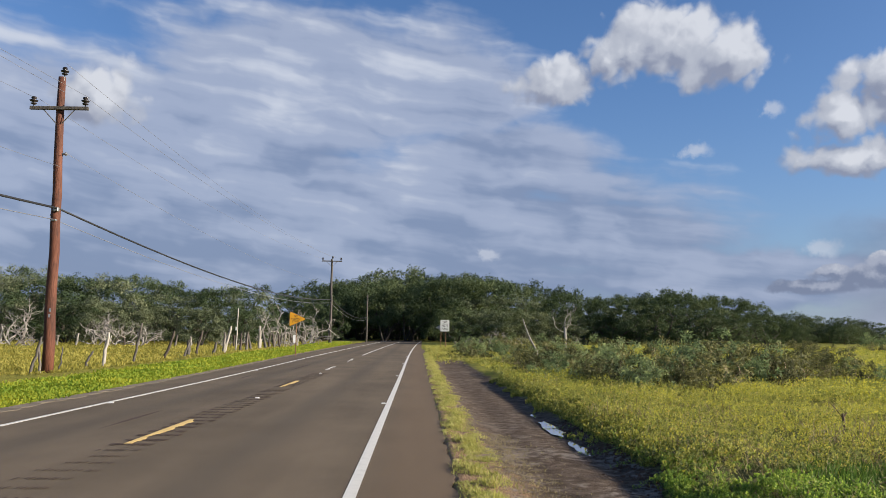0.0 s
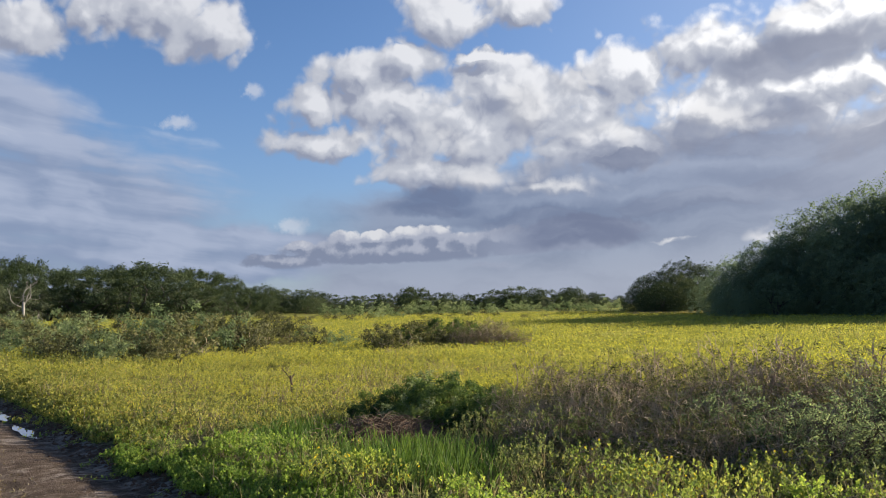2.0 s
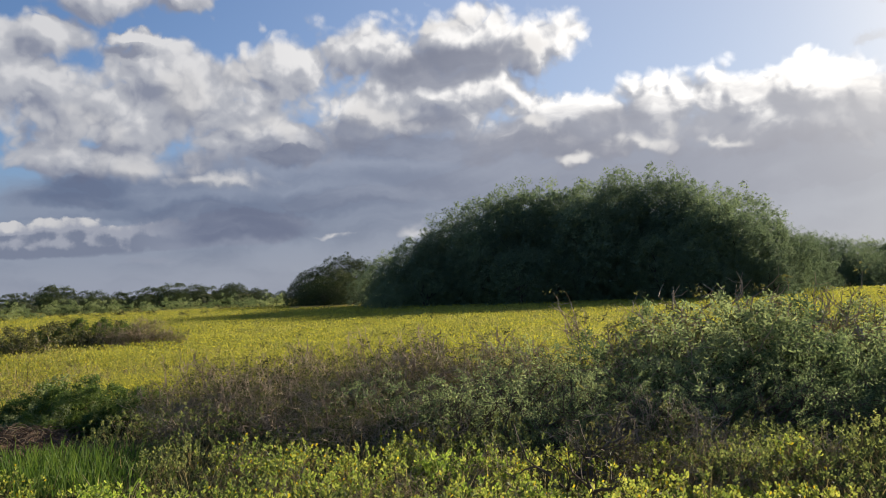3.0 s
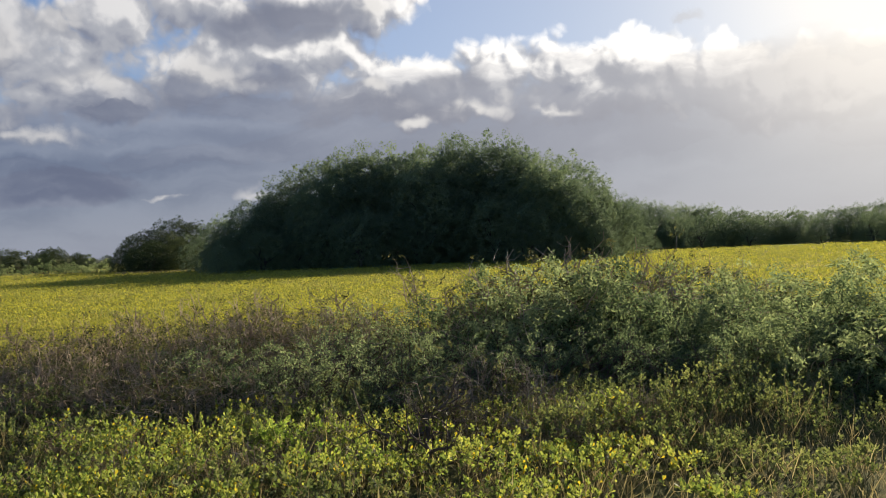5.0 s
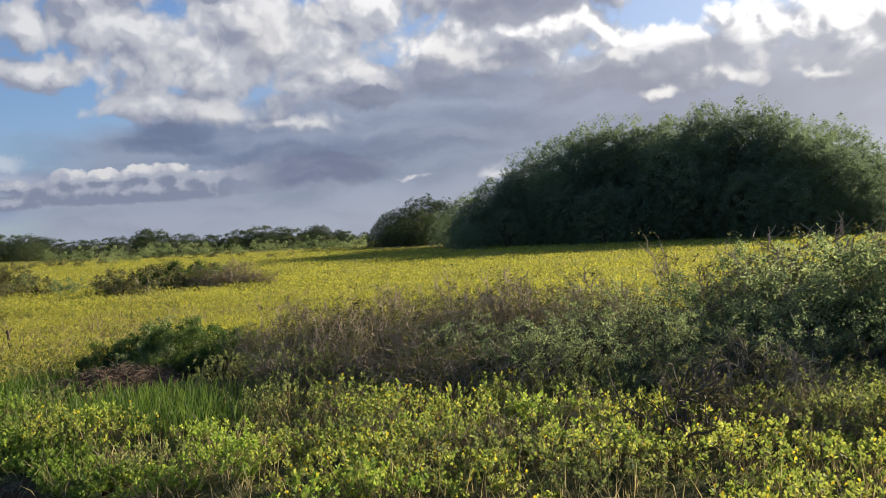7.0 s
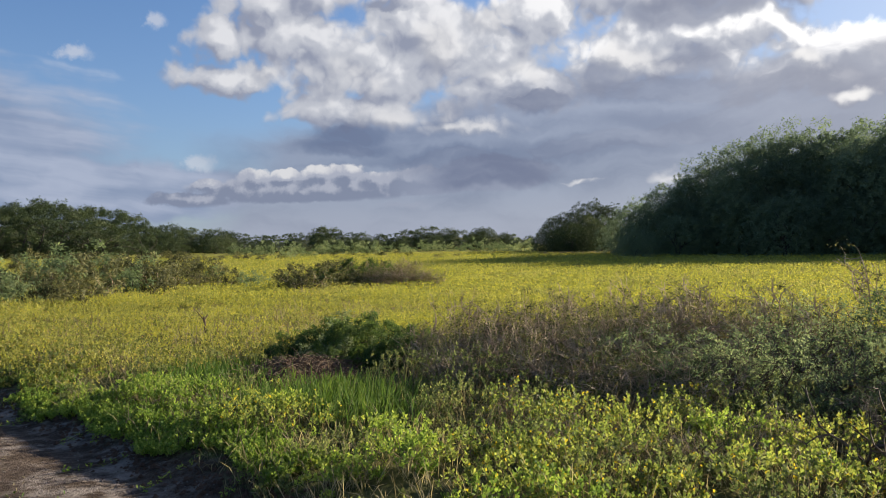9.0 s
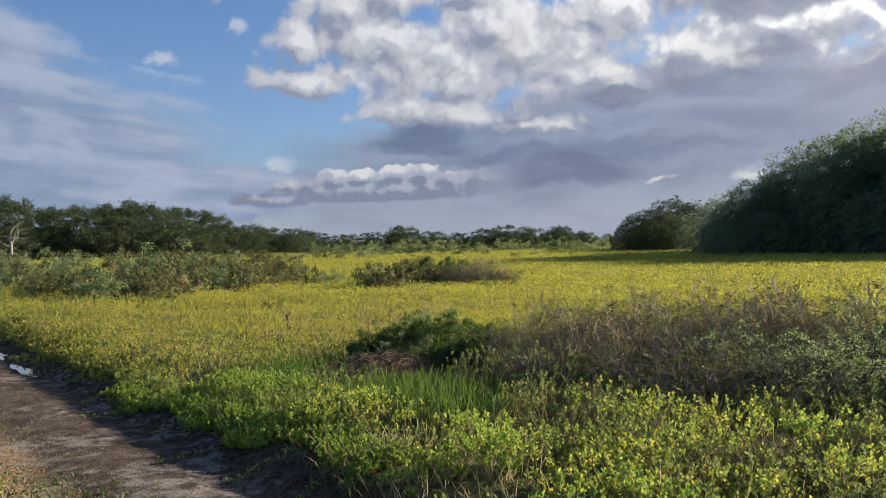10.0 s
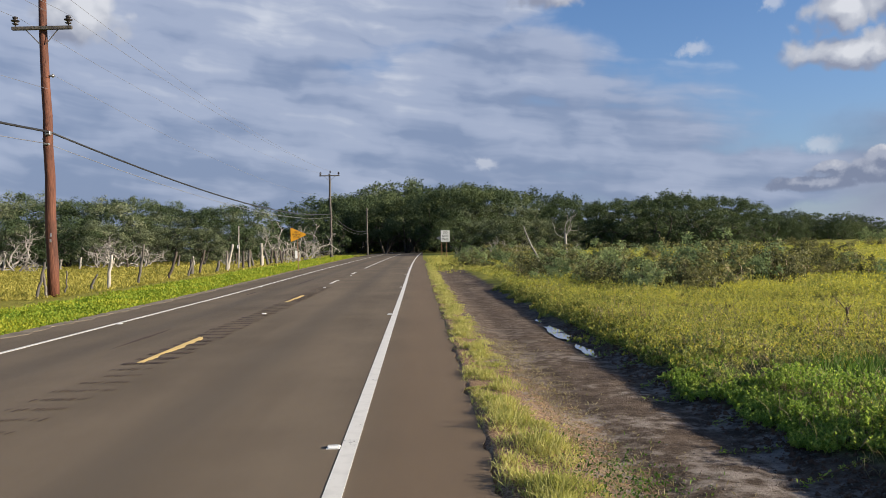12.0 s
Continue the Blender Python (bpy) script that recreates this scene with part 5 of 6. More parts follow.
MIDDLE_2 = ((16.5, 37, 1.0), (19, 39, 1.05), (21, 42, 1.0), (18, 34, 0.8), (13, 54, 1.4), (17, 58, 1.4), (22, 60, 1.3), (26, 66, 1.2), (9.5, 58, 1.3), (31, 70, 1.2), (36, 74, 1.2), (41, 72, 1.1), (46, 72, 1.1), (29, 60, 0.9), (38, 82, 1.3), (50, 74, 1.1))
for y in np.arange(23, 78, 2.1):  # scrub thickens between track and field
    reach = 5.0 + 9.5 * math.exp(-((y - 32) / 13.0) ** 2) + 0.13 * max(y - 40, 0)
    for x in np.arange(4.6 + 0.4 * math.sin(y), 4.6 + reach, 2.2):
        if TR.random() < 0.5:
            MIDDLE_2 += ((float(x + TR.normal() * 0.5), float(y + TR.normal() * 0.5), float(TR.uniform(0.45, 1.35))),)
MIDDLE = tuple((a, b, 1.2 * c) for a, b, c in MIDDLE)
stand(S_A, [s for i, s in enumerate(MIDDLE + MIDDLE_2) if i % 3 == 0], USED, TR)
stand(S_B, [s for i, s in enumerate(MIDDLE + MIDDLE_2) if i % 3 == 1], USED, TR)
stand(S_C, [s for i, s in enumerate(MIDDLE + MIDDLE_2) if i % 3 == 2], USED, TR)


def bushes(model, spots):
    """Stands a bush at each bearing, distance and height of its top twigs; returns their plan."""
    plan = [(0.3 + polar(a, d)[0], polar(a, d)[1] - 0.2, h) for a, d, h in spots]
    stand(model, [(x, y, h / true_top(model)) for x, y, h in plan], USED, TR, 0.18)
    return plan


# pale green scrub along the foot of the far woods, and a thin row before it
bushes(S_C, [(a + TR.normal() * 0.3, 118 + 5 * TR.normal(), TR.uniform(1.1, 2.2)) for a in np.arange(29.0, 48.6, 0.85)])
bushes(S_B, [(a + TR.normal() * 0.4, 86 + 6 * TR.normal(), TR.uniform(0.5, 1.0)) for a in np.arange(21.0, 46.0, 1.2)])
# an island of scrub out in the field
bushes(S_A, ((33.4, 31.5, 1.0), (36.4, 30.5, 1.15), (40.2, 32, 1.05), (34.8, 33, 0.95)))
bushes(S_D, ((37.4, 31.0, 1.15), (38.8, 31.4, 1.15), (35.4, 31.0, 1.0)))
bushes(S_T, ((39.6, 30.6, 1.1), (41.0, 31.0, 0.95), (42.2, 31, 0.7), (38.4, 30.2, 1.0)))
bushes(S_C, ((35.2, 31.6, 0.9), (32.6, 33, 0.6), (30.5, 36, 0.6)))
# thicket beside the track, from the dark leafy bush over brown twigs to the tall leafy bushes
NEAR_BUSHES = bushes(S_D, ((31.0, 9.9, 0.30), (32.4, 10.0, 0.42), (33.9, 10.2, 0.56), (35.6, 10.0, 0.50), (36.6, 10.3, 0.64), (38.0, 10.0, 0.56), (39.2, 10.3, 0.50), (34.4, 9.5, 0.34), (39.8, 9.5, 0.44), (41.2, 10.4, 0.46), (37.4, 9.5, 0.36)))
NEAR_BUSHES += bushes(S_C, ((35.0, 9.7, 0.42), (38.4, 9.6, 0.4), (33.0, 9.6, 0.34), (36.2, 10.6, 0.6)))
NEAR_BUSHES += bushes(S_T, ((41.5, 9.6, 0.48), (43.5, 9.0, 0.62), (45.5, 9.8, 0.78), (47.5, 9.0, 0.74), (49.0, 8.3, 0.68), (49.5, 10.2, 0.84), (52.0, 9.2, 0.80), (54.0, 8.6, 0.76), (54.5, 10.3, 0.88), (57.0, 9.4, 0.86), (59.5, 9.0, 0.80),
                            (60.0, 10.6, 0.98), (62.5, 9.8, 0.95), (65.0, 9.2, 0.85), (47.0, 7.6, 0.58), (44.5, 8.0, 0.55), (51.5, 7.5, 0.60), (55.0, 7.3, 0.55), (59.0, 7.0, 0.5), (72.5, 7.0, 0.55), (78.0, 6.9, 0.5)))
NEAR_BUSHES += bushes(S_U, ((57.0, 7.6, 0.66), (60.5, 7.7, 0.70), (63.5, 7.3, 0.66), (66.5, 8.2, 0.80), (69.0, 7.4, 0.70), (72.0, 7.8, 0.78), (75.5, 7.2, 0.68), (68.0, 9.4, 0.86), (66.0, 10.6, 0.86), (79.0, 7.7, 0.64), (70.0, 6.8, 0.46),
                            (66.0, 7.0, 0.42), (84.0, 7.9, 0.76), (88.0, 7.5, 0.66), (55.0, 8.4, 0.6)))
NEAR_BUSHES += bushes(S_V, ((73.0, 9.4, 0.92), (76.0, 10.2, 1.18), (77.6, 9.6, 1.26), (80.0, 10.4, 1.24), (76.0, 8.7, 0.92), (80.0, 9.0, 1.0), (82.5, 9.8, 1.18), (86.0, 9.2, 1.0), (89.5, 9.8, 1.08), (93.0, 9.0, 0.95), (97.0, 9.6, 1.1),
                            (101.0, 9.0, 1.0), (84.0, 11.5, 1.2), (91.0, 11.8, 1.15), (95.0, 12.5, 1.2), (80.0, 12.5, 1.2), (87.0, 8.4, 0.86), (92.0, 7.9, 0.8), (96.0, 7.8, 0.8), (100.0, 8.2, 0.85), (105.0, 9.0, 1.0)))
bushes(S_BARE, ((71.3, 5.5, 0.80), (46.4, 8.9, 0.74), (60.0, 5.4, 0.36), (75.0, 6.3, 0.55)))
# low brown brush among the fleshy plants
bushes(S_T, ((57.5, 5.2, 0.30), (63.5, 5.7, 0.36), (50.0, 5.7, 0.26), (67.5, 5.0, 0.26), (79.5, 5.9, 0.42), (85.5, 6.1, 0.40), (72.5, 6.1, 0.42), (46.5, 6.4, 0.3)))
NEAR_BUSHES += bushes(S_T, ((76.2, 9.9, 1.27), (83.0, 10.1, 1.40), (87.5, 10.2, 1.16)))


# ---- low plants ----
def rim_of(y):
    """The ragged edge of the plants along the track."""
    return 0.13 * np.sin(1.3 * y + 1) + 0.12 * np.sin(2.9 * y) + 0.08 * np.sin(6.1 * y + 2)


def inside_plan(x, y):
    """Where low plants grow: off the road, the verge strip and the track, not under the bushes."""
    ok = x > 2.74 + rim_of(y)
    for bx, by, bk in NEAR_BUSHES:
        ok &= ((x - bx) ** 2 + (y - by) ** 2) > (0.5 * bk) ** 2
    ok &= ((x - 5.1) / 0.95) ** 2 + ((y - 7.25) / 0.5) ** 2 > 1
    return ok


def scatter(n, a0, a1, r0, r1, rng, power=1.0):
    """Points in a sector; power 1 gives the same number for each doubling of the distance."""
    a = np.radians(rng.uniform(a0, a1, n))
    r = r0 * (r1 / r0) ** (rng.random(n) ** power)
    return r * np.sin(a), r * np.cos(a)


def rosettes(x, y, h, leaf, per, heads, rng, lean=0.5):
    """Fleshy plants: upright stems that end in whorls of blunt leaves."""
    n = len(x)
    base = np.stack([x, y, land(x, y)], -1)
    head = np.repeat(base, heads, 0)
    hh = np.repeat(h, heads)
    off = rng.normal(size=(n * heads, 3)) * hh[:, None] * np.array([0.30, 0.30, 0.0])
    head = head + off
    head[:, 2] += hh * rng.uniform(0.55, 1.0, n * heads)
    c = np.repeat(head, per, 0)
    m = len(c)
    level = np.tile(np.linspace(0, 1, per), n * heads)
    ang = rng.random(m) * 2 * np.pi
    way = unit(np.stack([np.cos(ang), np.sin(ang), 0.25 + 1.5 * level], -1))
    ln = np.repeat(np.repeat(np.broadcast_to(leaf, n), heads), per)
    c[:, 2] -= (1 - level) * ln * 1.1
    v = blades(c, way, ln * rng.uniform(0.75, 1.25, m), ln * 0.60, rng, belly=0.70)
    foot = np.repeat(base, heads, 0)
    st = blades(foot, unit(head - foot + 1e-6), np.linalg.norm(head - foot, axis=1), 0.004 + 0 * hh, rng)
    return v, st


def grass(x, y, h, width, rng, lean=0.35, per=1):
    x, y, h = np.repeat(x, per), np.repeat(y, per), np.repeat(h, per)
    n = len(x)
    x, y = x + rng.normal(size=n) * 0.03, y + rng.normal(size=n) * 0.03
    base = np.stack([x, y, land(x, y) - 0.01], -1)
    way = unit(np.stack([rng.normal(size=n) * lean, rng.normal(size=n) * lean, np.ones(n)], -1))
    width = np.repeat(width, per) if hasattr(width, "__len__") else width
    return blades(base, way, h * rng.uniform(0.6, 1.3, n), width, rng, 0.35)


PR = np.random.default_rng(5)

def patch(x, y, size, seed):
    """Smooth patches over the plan, about -1 to 1."""
    r = np.random.default_rng(seed)
    s = 0
    for _ in range(6):
        a, k, ph = r.random() * 6.28, r.uniform(0.6, 1.7) / size, r.random() * 6.28
        s = s + np.sin(k * (x * math.cos(a) + y * math.sin(a)) * 6.28 + ph)
    return s / 3.0


def mounds(count, a0, a1, r0, r1, rad, high, dense, rng, power=1.0):
    """Plants that grow in rounded mounds: their places, heights and the mound of each."""
    cx, cy = scatter(count, a0, a1, r0, r1, rng, power)
    size = rng.uniform(*rad, count)
    top = rng.uniform(*high, count) * (0.6 + 0.8 * (size - rad[0]) / (rad[1] - rad[0]))
    of = np.repeat(np.arange(count), np.maximum(3, (dense * size ** 2).astype(int)))
    q, a = np.sqrt(rng.random(len(of))), rng.random(len(of)) * 2 * np.pi
    q = q * (1 + 0.2 * np.sin(3 * a + of))
    x, y = cx[of] + size[of] * q * np.cos(a), cy[of] + size[of] * q * np.sin(a)
    h = top[of] * np.sqrt(np.clip(1 - 0.8 * q * q, 0.06, 1)) * rng.uniform(0.7, 1.12, len(of))
    h = h * np.clip(0.28 + (x - 2.75) / np.where(y > 9.5, 0.9, 0.6), 0.28, 1)
    ok = inside_plan(x, y)
    return x[ok], y[ok], h[ok], of[ok], cx, cy


# fleshy plants near the track and in front of the bushes, mound by mound: x, y, radius, height
LIME = ((2.98, 6.75, 0.30, 0.13), (3.12, 6.25, 0.36, 0.18), (3.45, 7.2, 0.42, 0.24), (3.05, 7.5, 0.35, 0.13), (3.2, 5.55, 0.36, 0.19), (3.15, 3.9, 0.24, 0.18), (3.42, 3.75, 0.30, 0.30),
        (3.8, 5.45, 0.24, 0.28), (3.5, 6.55, 0.35, 0.30), (5.5, 2.55, 0.35, 0.30), (3.9, 4.3, 0.25, 0.24))
GOLDEN = ((3.52, 5.5, 0.40, 0.34), (3.66, 5.1, 0.30, 0.32), (4.0, 3.4, 0.45, 0.28), (4.35, 2.9, 0.50, 0.30), (4.9, 3.5, 0.50, 0.32), (5.4, 3.1, 0.45, 0.32), (5.0, 1.1, 0.60, 0.28), (5.7, 2.0, 0.50, 0.28),
          (4.6, 1.9, 0.50, 0.28), (5.3, 0.3, 0.45, 0.24), (4.4, 0.6, 0.40, 0.22), (3.6, 2.9, 0.40, 0.24), (6.2, 3.3, 0.40, 0.30), (6.3, 1.5, 0.40, 0.28), (4.0, 2.2, 0.40, 0.22))
DULL = ((6.3, 2.6, 0.45, 0.34), (5.9, 0.25, 0.40, 0.32), (6.45, 0.4, 0.42, 0.38), (4.9, 4.7, 0.34, 0.34), (4.65, 4.2, 0.30, 0.26), (6.9, 4.25, 0.50, 0.36), (7.8, -0.5, 0.55, 0.50), (6.5, 0.0, 0.45, 0.42), (5.9, 0.7, 0.4, 0.36), (6.2, 0.9, 0.35, 0.4), (6.6, 0.35, 0.4, 0.42), (6.6, -0.7, 0.45, 0.45), (7.0, -0.2, 0.5, 0.5), (6.4, 4.4, 0.40, 0.30), (5.8, 4.3, 0.40, 0.28), (5.3, 5.3, 0.35, 0.26), (7.1, 3.2, 0.45, 0.36), (7.0, 0.6, 0.45, 0.36), (7.2, 1.4, 0.4, 0.34), (5.5, 4.95, 0.36, 0.46), (5.85, 5.2, 0.36, 0.50), (5.3, 4.4, 0.3, 0.36), (5.5, 6.1, 0.34, 0.40), (5.9, 6.0, 0.3, 0.45))
DRY = ((3.0, 4.95, 0.22, 0.20), (2.88, 4.3, 0.25, 0.16), (3.18, 4.5, 0.30, 0.24), (6.1, -0.15, 0.30, 0.22), (5.2, 2.3, 0.30, 0.26), (4.6, 3.9, 0.30, 0.22), (5.9, 3.7, 0.40, 0.28), (4.9, 0.5, 0.35, 0.22), (2.95, 5.9, 0.16, 0.14))
HOLLOWS = ((4.4, 7.5, 0.65), (4.35, 4.25, 0.30), (4.8, 5.0, 0.25), (4.2, 5.7, 0.75), (5.2, 4.6, 0.3), (5.2, 7.0, 0.8))


def clump_of(spots, dense, rng):
    """Plants of the given mounds."""
    xs, ys, hs = [], [], []
    for cx, cy, rad, high in spots:
        n = int(dense * rad * rad)
        q, a = np.sqrt(rng.random(n)), rng.random(n) * 2 * np.pi
        q = q * (1 + 0.18 * np.sin(3 * a + 9 * cx))
        xs.append(cx + rad * q * np.cos(a))
        ys.append(cy + rad * q * np.sin(a))
        hs.append(high * np.sqrt(np.clip(1 - 0.8 * q * q, 0.06, 1)) * rng.uniform(0.72, 1.12, n))
    return np.concatenate(xs), np.concatenate(ys), np.concatenate(hs)


x, y, h, of, cx, cy = mounds(250, 14, 112, 3.9, 10.5, (0.18, 0.45), (0.10, 0.30), 95, PR, 0.7)
open_ground = np.ones(len(x), bool)
for hx, hy, hr in HOLLOWS:
    open_ground &= (x - hx) ** 2 + (y - hy) ** 2 > hr * hr
sort = PR.random(len(cx)) * 0.8 + 0.35 * patch(cx, cy, 1.7, 5) + np.where((cx > 3.5) & (cx < 7) & (cy < 4), 0.12, -0.05)
kinds = np.where(sort < 0.48, 2, np.where(sort < 0.70, 1, np.where(sort < 0.75, 0, 3)))
kinds = np.where((np.hypot(cx, cy) > np.where(cx > cy, 6.7, 8.0)) & (kinds < 2), 2, kinds)
for kind, spots, leaf_mat, leaf, heads, name, words in ((0, LIME, M_EDGE, 0.026, 10, "edge_plants", "bright green fleshy plants along the track's edge"),
                                                        (1, GOLDEN, M_SUCC, 0.027, 8, "succulent_plants", "yellow-green fleshy-leaved plants with upright stems"),
                                                        (2, DULL, M_DULL, 0.026, 7, "green_plants", "dull green fleshy-leaved plants among dry stems")):
    pick = (kinds[of] == kind) & open_ground
    px, py, ph = clump_of(spots, 230 if kind == 0 else 130, PR)
    px, py, ph = np.concatenate([px, x[pick]]), np.concatenate([py, y[pick]]), np.concatenate([ph, h[pick]])
    v, st = rosettes(px, py, ph, leaf, 7, heads, PR)
    stuff(name, v, leaf_mat, words, "succulent")
    stuff("succulent_stems", st, M_STRAW, "thin straw-brown stems of fleshy plants", "stems")
pick = (kinds[of] == 3) & open_ground
px, py, ph = clump_of(DRY, 260, PR)
px, py, ph = np.concatenate([px, x[pick]]), np.concatenate([py, y[pick]]), np.concatenate([ph, h[pick]])
stuff("dry_grass", grass(px, py, ph * 1.1, 0.006, PR, 0.5, 6), M_STRAW, "matted dry brown grass between the plants", "grass")
# dense edging along the track
n = 2600
y = 4.2 + 24 * PR.random(n) ** 1.4
x = 2.72 + 0.6 * rim_of(y) + np.abs(PR.normal(size=n)) * np.where(y < 8.5, 0.22, 0.5)
x = np.where(y < 5.4, x + 0.12, x)
x = np.where((y > 10.2) & (y < 16.8), np.maximum(x, 2.84), x)
near = y < 9.5 + 1.5 * PR.normal(size=n)
v, st = rosettes(x[near], y[near], PR.uniform(0.04, 0.13, near.sum()), 0.022, 8, 6, PR)
stuff("edge_plants", v, M_EDGE, "bright green fleshy plants along the track's edge", "succulent")
v, st = rosettes(x[~near], y[~near], PR.uniform(0.06, 0.26, (~near).sum()) * np.clip(0.25 + (x[~near] - 2.75) / 0.9, 0.25, 1), 0.028 + 0.0012 * y[~near], 8, 2, PR)
stuff("edge_plants", v, M_FRESH, "yellow-green low plants along the dirt track", "succulent")

# middle distance: fresh and golden mounds of uneven height
x, y, h, of, cx, cy = mounds(1500, 5, 112, 9.5, 25, (0.35, 0.95), (0.12, 0.36), 44, PR)
rr = np.hypot(x, y)
sort = patch(cx, cy, 3.5, 12) + 0.09 * (cx - 5.5) - 0.03 * (cy - 12) + 0.6 * PR.normal(size=len(cx))
dry = PR.random(len(cx)) < 0.20
gold = (sort > 0)[of]
for pick, leaf_mat, words in ((gold & ~dry[of], M_FIELD, "dense yellow-flowering low field plants"), (~gold & ~dry[of], M_FRESH, "fresh green low field plants with pale tips")):
    v, st = rosettes(x[pick], y[pick], h[pick], 0.020 + 0.0009 * rr[pick], 5, 3, PR)
    stuff("field_plants", v, leaf_mat, words, "field plants")
pick = dry[of]
stuff("dry_grass", grass(x[pick], y[pick], h[pick] * 1.1, 0.012, PR, 0.4, 4), M_STRAW, "straw-brown dry plants in the field", "grass")

# the yellow field
x, y = scatter(92000, 3, 114, 20, 100, PR, 0.75)
ok = (x > 3.2) & ~((y > 46) & (x < 5))
x, y = x[ok], y[ok]
rr = np.hypot(x, y)
n = len(x)
h = PR.uniform(0.16, 0.30, n) + 0.05 * patch(x, y, 7.0, 7)
base = np.repeat(np.stack([x, y, land(x, y)], -1), 4, 0)
base += PR.normal(size=base.shape) * np.array([0.10, 0.10, 0.0])
base[:, 2] += np.repeat(h, 4) * PR.uniform(0.3, 1.0, 4 * n)
size = np.repeat(0.026 + 0.00095 * rr, 4)
# greener rows run across the slope of the field
row = np.repeat(patch(0.35 * x + 0.12 * y, 0.9 * y - 0.55 * x, 8.0, 41) + 0.5 * patch(x, y, 5.0, 42), 4) + 0.25 * PR.normal(size=4 * n)
for pick, leaf_mat, words in ((row < 0.62, M_FIELD, "dense yellow-flowering low field plants"), (row >= 0.62, M_FRESH, "greener low plants in rows across the field")):
    m = int(pick.sum())
    stuff("field_plants", blades(base[pick], fan_out(m, PR, 0.5), size[pick] * 1.3, size[pick] * 0.8, PR), leaf_mat, words, "field plants")

# dry stems and thin grass between the plants
x, y = scatter(4200, 20, 112, 3.6, 11, PR, 0.8)
ok = inside_plan(x, y)
stuff("dry_grass", grass(x[ok], y[ok], PR.uniform(0.08, 0.30, ok.sum()), 0.006, PR, 0.45, 3), M_STRAW, "thin dry straw-coloured grass stems", "grass")
# lush tufts
tufts = ((3.95, 5.7, 0.26), (4.26, 5.05, 0.30), (4.6, 6.1, 0.28), (4.35, 5.55, 0.30), (4.2, 5.0, 0.26), (4.0, 6.25, 0.24), (4.8, 5.65, 0.26), (4.55, 7.3, 0.24), (4.2, 7.6, 0.22), (4.7, 8.2, 0.22), (4.4, 8.3, 0.20))
pts = [(tx + 0.24 * PR.normal(), ty + 0.24 * PR.normal(), th) for tx, ty, th in tufts for _ in range(150)]
x, y, h = (np.array(q) for q in zip(*pts))
stuff("tall_grass", grass(x, y, h, 0.010, PR, 0.28, 2), M_GRASS, "lush bright green tall grass", "grass")
pts = [(8.1 + 0.3 * PR.normal(), -0.75 + 0.25 * PR.normal()) for _ in range(240)]
x, y = (np.array(q) for q in zip(*pts))
stuff("tall_grass", grass(x, y, PR.uniform(0.25, 0.55, len(x)), 0.009, PR, 0.3, 2), M_STRAW, "tall pale dry grass tuft", "grass")

# grass and low weeds where the track runs out
n = 7000
y = 44 + 50 * PR.random(n) ** 1.3
x = 0.9 + 0.002 * y + (4.6 + 0.02 * y) * PR.random(n)
ok = (y > 52 + 4 * PR.normal(size=n)) | (x > 3.0)
stuff("verge_grass", grass(x[ok], y[ok], PR.uniform(0.10, 0.32, ok.sum()) * (0.8 + 0.5 * patch(x[ok], y[ok], 4.0, 31)), 0.05, PR, 0.5, 3), M_FRESH, "uneven green grass beyond the dirt track", "grass")
# verge between asphalt and track
n = 9000
y = 3.6 + 62 * PR.random(n) ** 2.2
mid = 0.82 + 0.002 * y
x = mid + PR.normal(size=n) * 0.15 + 0.09 * np.sin(y * 1.3) + 0.06 * np.sin(y * 3.1 + 1) + 0.04 * np.sin(y * 6.7)
h = PR.uniform(0.045, 0.115, n) * (1 + 0.5 * np.exp(-((y - 6) / 1.6) ** 2)) * np.exp(-((x - mid) / 0.35) ** 2) * (0.72 + 0.65 * np.clip(patch(x, y, 0.8, 15), -0.9, 1))
stuff("verge_grass", grass(x, y, h, 0.0045 + 0.0005 * y, PR, 0.5, 6), M_VERGE, "short yellow-green grass strip beside the asphalt", "grass")
n = 2600
y = 4.0 + 9 * PR.random(n) ** 1.3
x = 1.15 + np.abs(PR.normal(size=n)) * 0.3
stuff("dry_grass", grass(x, y, PR.uniform(0.02, 0.06, n), 0.008, PR, 0.9, 2), M_STRAW, "trampled straw and dead grass at the track's side", "grass")
n = 700
pts_x, pts_y = 1.35 + PR.normal(size=n) * 0.2, 5.2 + PR.normal(size=n) * 0.5
stuff("low_weeds", grass(pts_x, pts_y, PR.uniform(0.02, 0.05, n), 0.014, PR, 0.9, 2), M_GRASS, "flat green weeds on the bare soil", "grass")

# bleached grass on the strip before the far trees
n = 2600
a, r = np.radians(PR.uniform(50.0, 55.9, n)), PR.uniform(86, 92, n)
stuff("dry_grass", grass(r * np.sin(a), r * np.cos(a), PR.uniform(0.2, 0.45, n), 0.10, PR, 0.5, 2), M_STRAW, "bleached pale grass strip before the far trees", "grass")

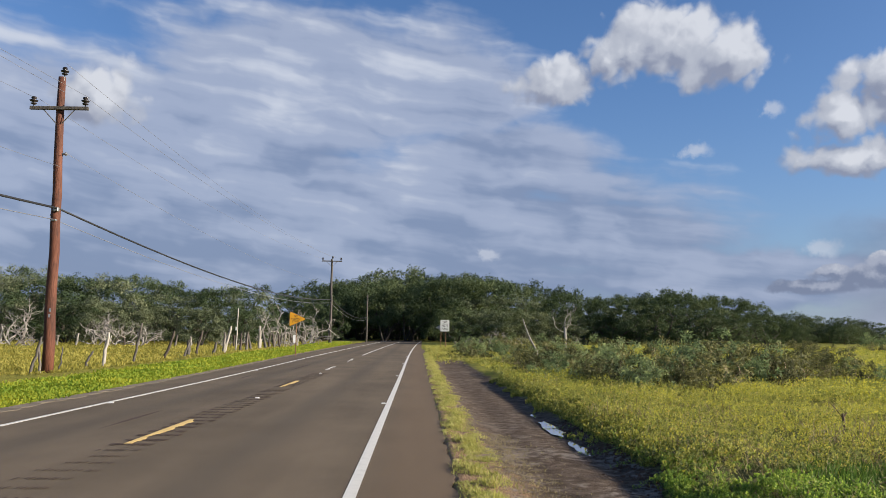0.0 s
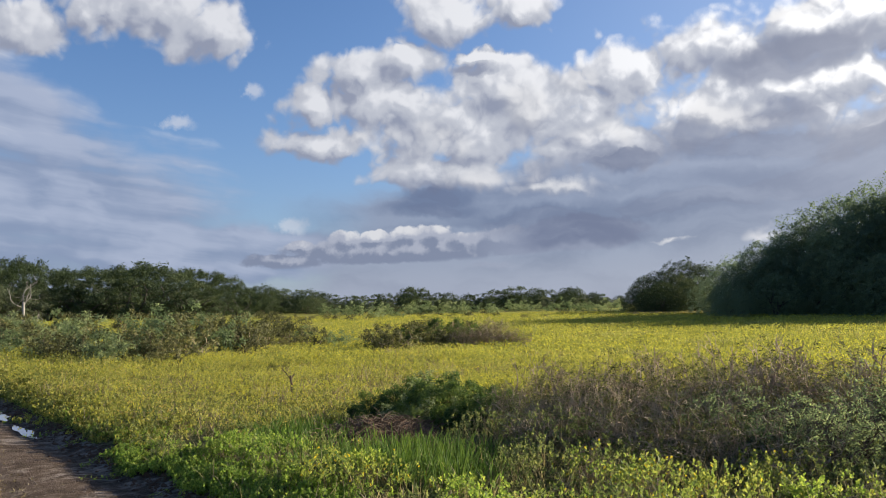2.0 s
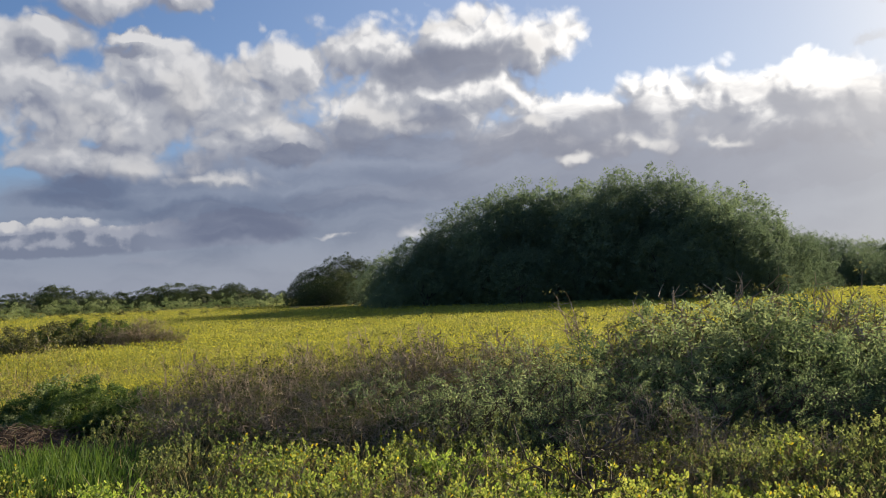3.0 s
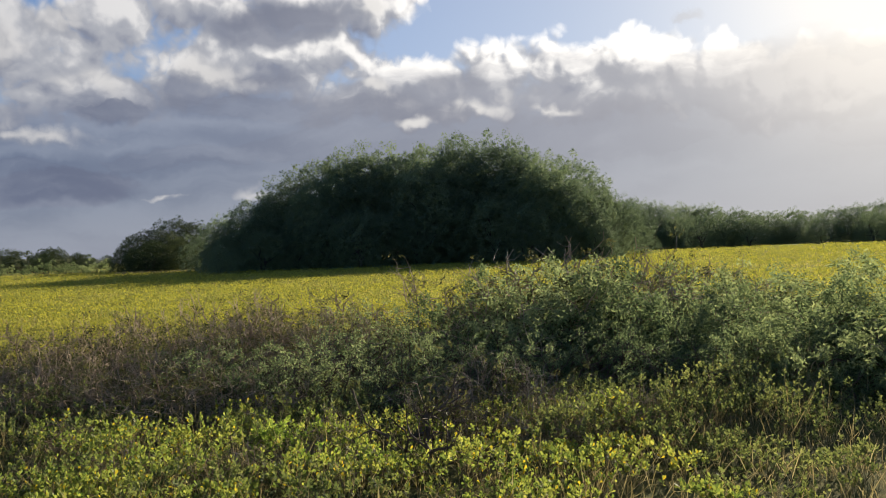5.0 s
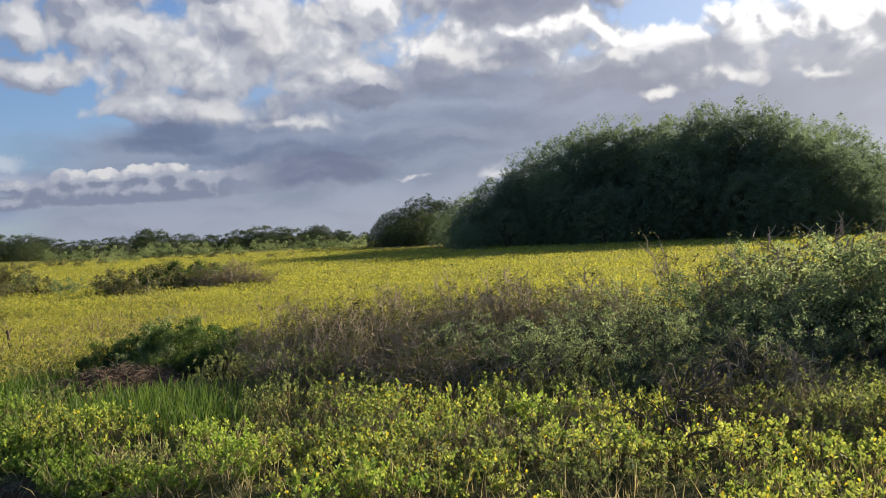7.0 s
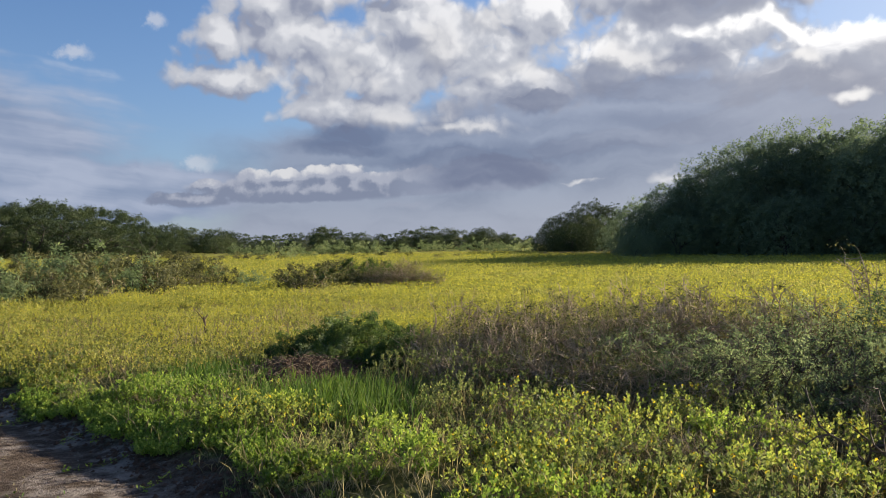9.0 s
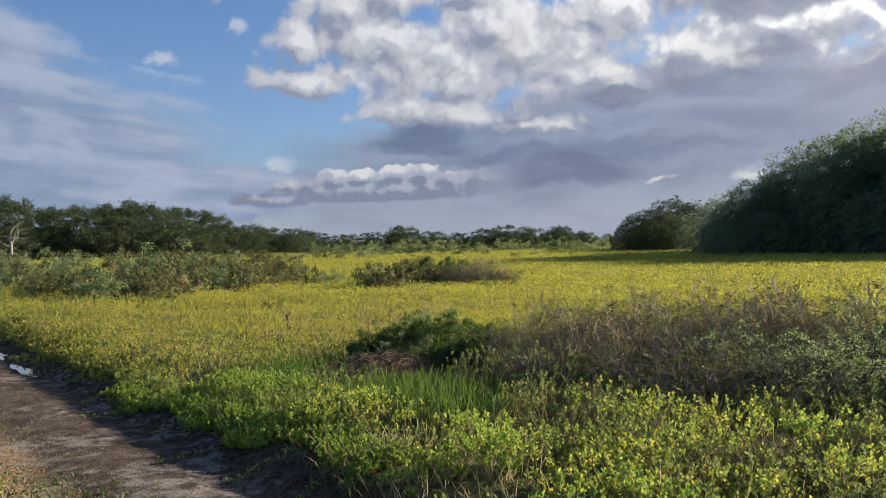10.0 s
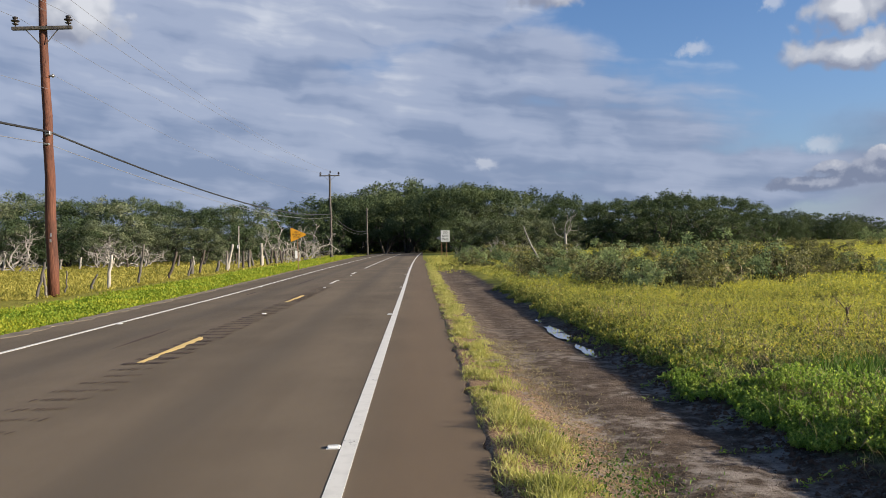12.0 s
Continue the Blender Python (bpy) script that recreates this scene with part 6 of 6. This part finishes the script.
# far side of the road: weeds, then meadow
n = 27000
y = 8 + 100 * PR.random(n) ** 1.5
x = left_line(y) - 1.45 - 0.012 * (y - 12) - 2.7 * PR.random(n) ** 1.2
h = PR.uniform(0.03, 0.12, n) + 0.06 * patch(x, y, 2.5, 22)
base = np.repeat(np.stack([x, y, land(x, y)], -1), 4, 0) + PR.normal(size=(4 * n, 3)) * np.array([0.09, 0.09, 0])
base[:, 2] += np.repeat(h, 4) * PR.random(4 * n)
size = np.repeat(0.026 + 0.0014 * y, 4)
stuff("roadside_weeds", blades(base, fan_out(4 * n, PR, 0.5), size * 1.3, size * 0.8, PR), M_WEED, "bright green and yellow weeds beside the road", "weeds")
n = 30000
a, r = np.radians(PR.uniform(-48, -5, n)), 30 * (110 / 30) ** PR.random(n)
x, y = r * np.sin(a), r * np.cos(a)
ok = x < -12.2
x, y, r = x[ok], y[ok], r[ok]
stuff("meadow_grass", grass(x, y, PR.uniform(0.08, 0.26, len(x)), 0.018 + 0.0010 * r, PR, 0.6, 3), M_MEADOW, "olive and straw-yellow meadow grass", "grass")


def brush_heap():
    """A low heap of dug soil and dead stems."""
    x0, y0 = 5.05, 7.3
    heap = thing("brush_heap", (x0, y0, float(land(x0, y0))), "low brown heap of dug soil and dead brush", "heap")
    rng = np.random.default_rng(14)
    n, k = 22, 9
    v, f = [(0, 0, 0.14)], []
    for i in range(1, k + 1):
        for j in range(n):
            a, q = 2 * math.pi * j / n, i / k
            v.append((0.85 * q * math.cos(a), 0.40 * q * math.sin(a), 0.17 * (1 - q ** 2) * (1 + 0.4 * math.sin(5 * a) * q) + 0.02 * rng.normal() * (1 - q) - 0.03 * (i == k)))
    f += [(0, 1 + j, 1 + (j + 1) % n) for j in range(n)]
    for i in range(k - 1):
        for j in range(n):
            a, b = 1 + i * n + j, 1 + i * n + (j + 1) % n
            f.append((a, a + n, b + n, b))
    part("soil", mesh_of("soil", v, f, M_DUG), None, heap, "dark dug soil")
    g = Geo()
    for _ in range(420):
        a, q = rng.random() * 6.28, rng.random() ** 0.6
        p = Vector((0.9 * q * math.cos(a), 0.43 * q * math.sin(a), 0.17 * (1 - q * q) + 0.015))
        d = Vector((rng.normal(), rng.normal() * 0.7, 0.05 + 0.18 * rng.normal())).normalized() * rng.uniform(0.08, 0.24)
        g.tube([p, p + d * 0.5 + Vector((0, 0, 0.03)), p + d], [0.0045, 0.004, 0.002], 3, cap=False)
    part("dead_brush", g, M_TWIG, heap, "matted dead stems")


brush_heap()


def field_stick():
    x, y = 5.95, 11.1
    s = thing("dead_stick", (x, y, float(land(x, y))), "short dark dead stick standing in the field plants", "stick")
    part("stick", Geo().tube([(0, 0, -0.1), (0.01, 0, 0.24), (-0.01, 0, 0.40)], [0.022, 0.02, 0.015], 6).tube([(0, 0, 0.35), (0.05, 0, 0.42)], [0.012, 0.008], 5).tube([(0, 0, 0.33), (-0.10, 0, 0.46), (-0.2, 0, 0.56)], [0.007, 0.005, 0.003], 5), M_TWIG, s)


field_stick()


def plastic_litter():
    """A crumpled scrap of white plastic caught between the bushes."""
    x, y = 7.85, 0.85
    t = thing("plastic_litter", (x, y, float(land(x, y))), "crumpled scrap of white plastic litter lying among the bushes", "litter")
    rng = np.random.default_rng(23)
    bm = bmesh.new()
    bmesh.ops.create_icosphere(bm, subdivisions=2, radius=1)
    for v in bm.verts:
        k = 1 + 0.28 * rng.normal()
        v.co = Vector((v.co.x * 0.085 * k, v.co.y * 0.07 * k, 0.05 + v.co.z * 0.055 * k))
    me = bpy.data.meshes.new("scrap")
    bm.to_mesh(me)
    bm.free()
    me.materials.append(M_SIGN_W)
    part("scrap", me, None, t)


plastic_litter()


def runners():
    """Bare runners that creep from the plants onto the soil."""
    rng = np.random.default_rng(19)
    for k in range(16):
        y = 4.6 + 0.62 * k + rng.normal() * 0.15
        x = 2.85 + 0.1 * rng.normal()
        r = thing("runner", (x, y, float(land(x, y))), "pale creeping plant runner lying on the dark soil", "runner", "creeping runners")
        pts, p, d = [], Vector((0, 0, 0.02)), Vector((-1, 0.5 * rng.normal() - 0.2, 0)).normalized()
        for i in range(7):
            pts.append(p.copy())
            d = (d + Vector((0, 0.3 * rng.normal(), 0))).normalized()
            p = p + d * 0.085
            p.z = float(land(x + p.x, y + p.y)) - float(land(x, y)) + 0.012 + 0.01 * rng.random()
        part("stem", Geo().tube(pts, [0.006, 0.0055, 0.005, 0.005, 0.004, 0.0035, 0.002], 5), M_TWIG, r)
        c = np.array([tuple(q) for q in pts])
        part("leaves", mesh_of("leaves", *crown_leaves(c, 0.03, 12, 0.024, rng), M_EDGE), None, r, "tiny green leaves")


runners()
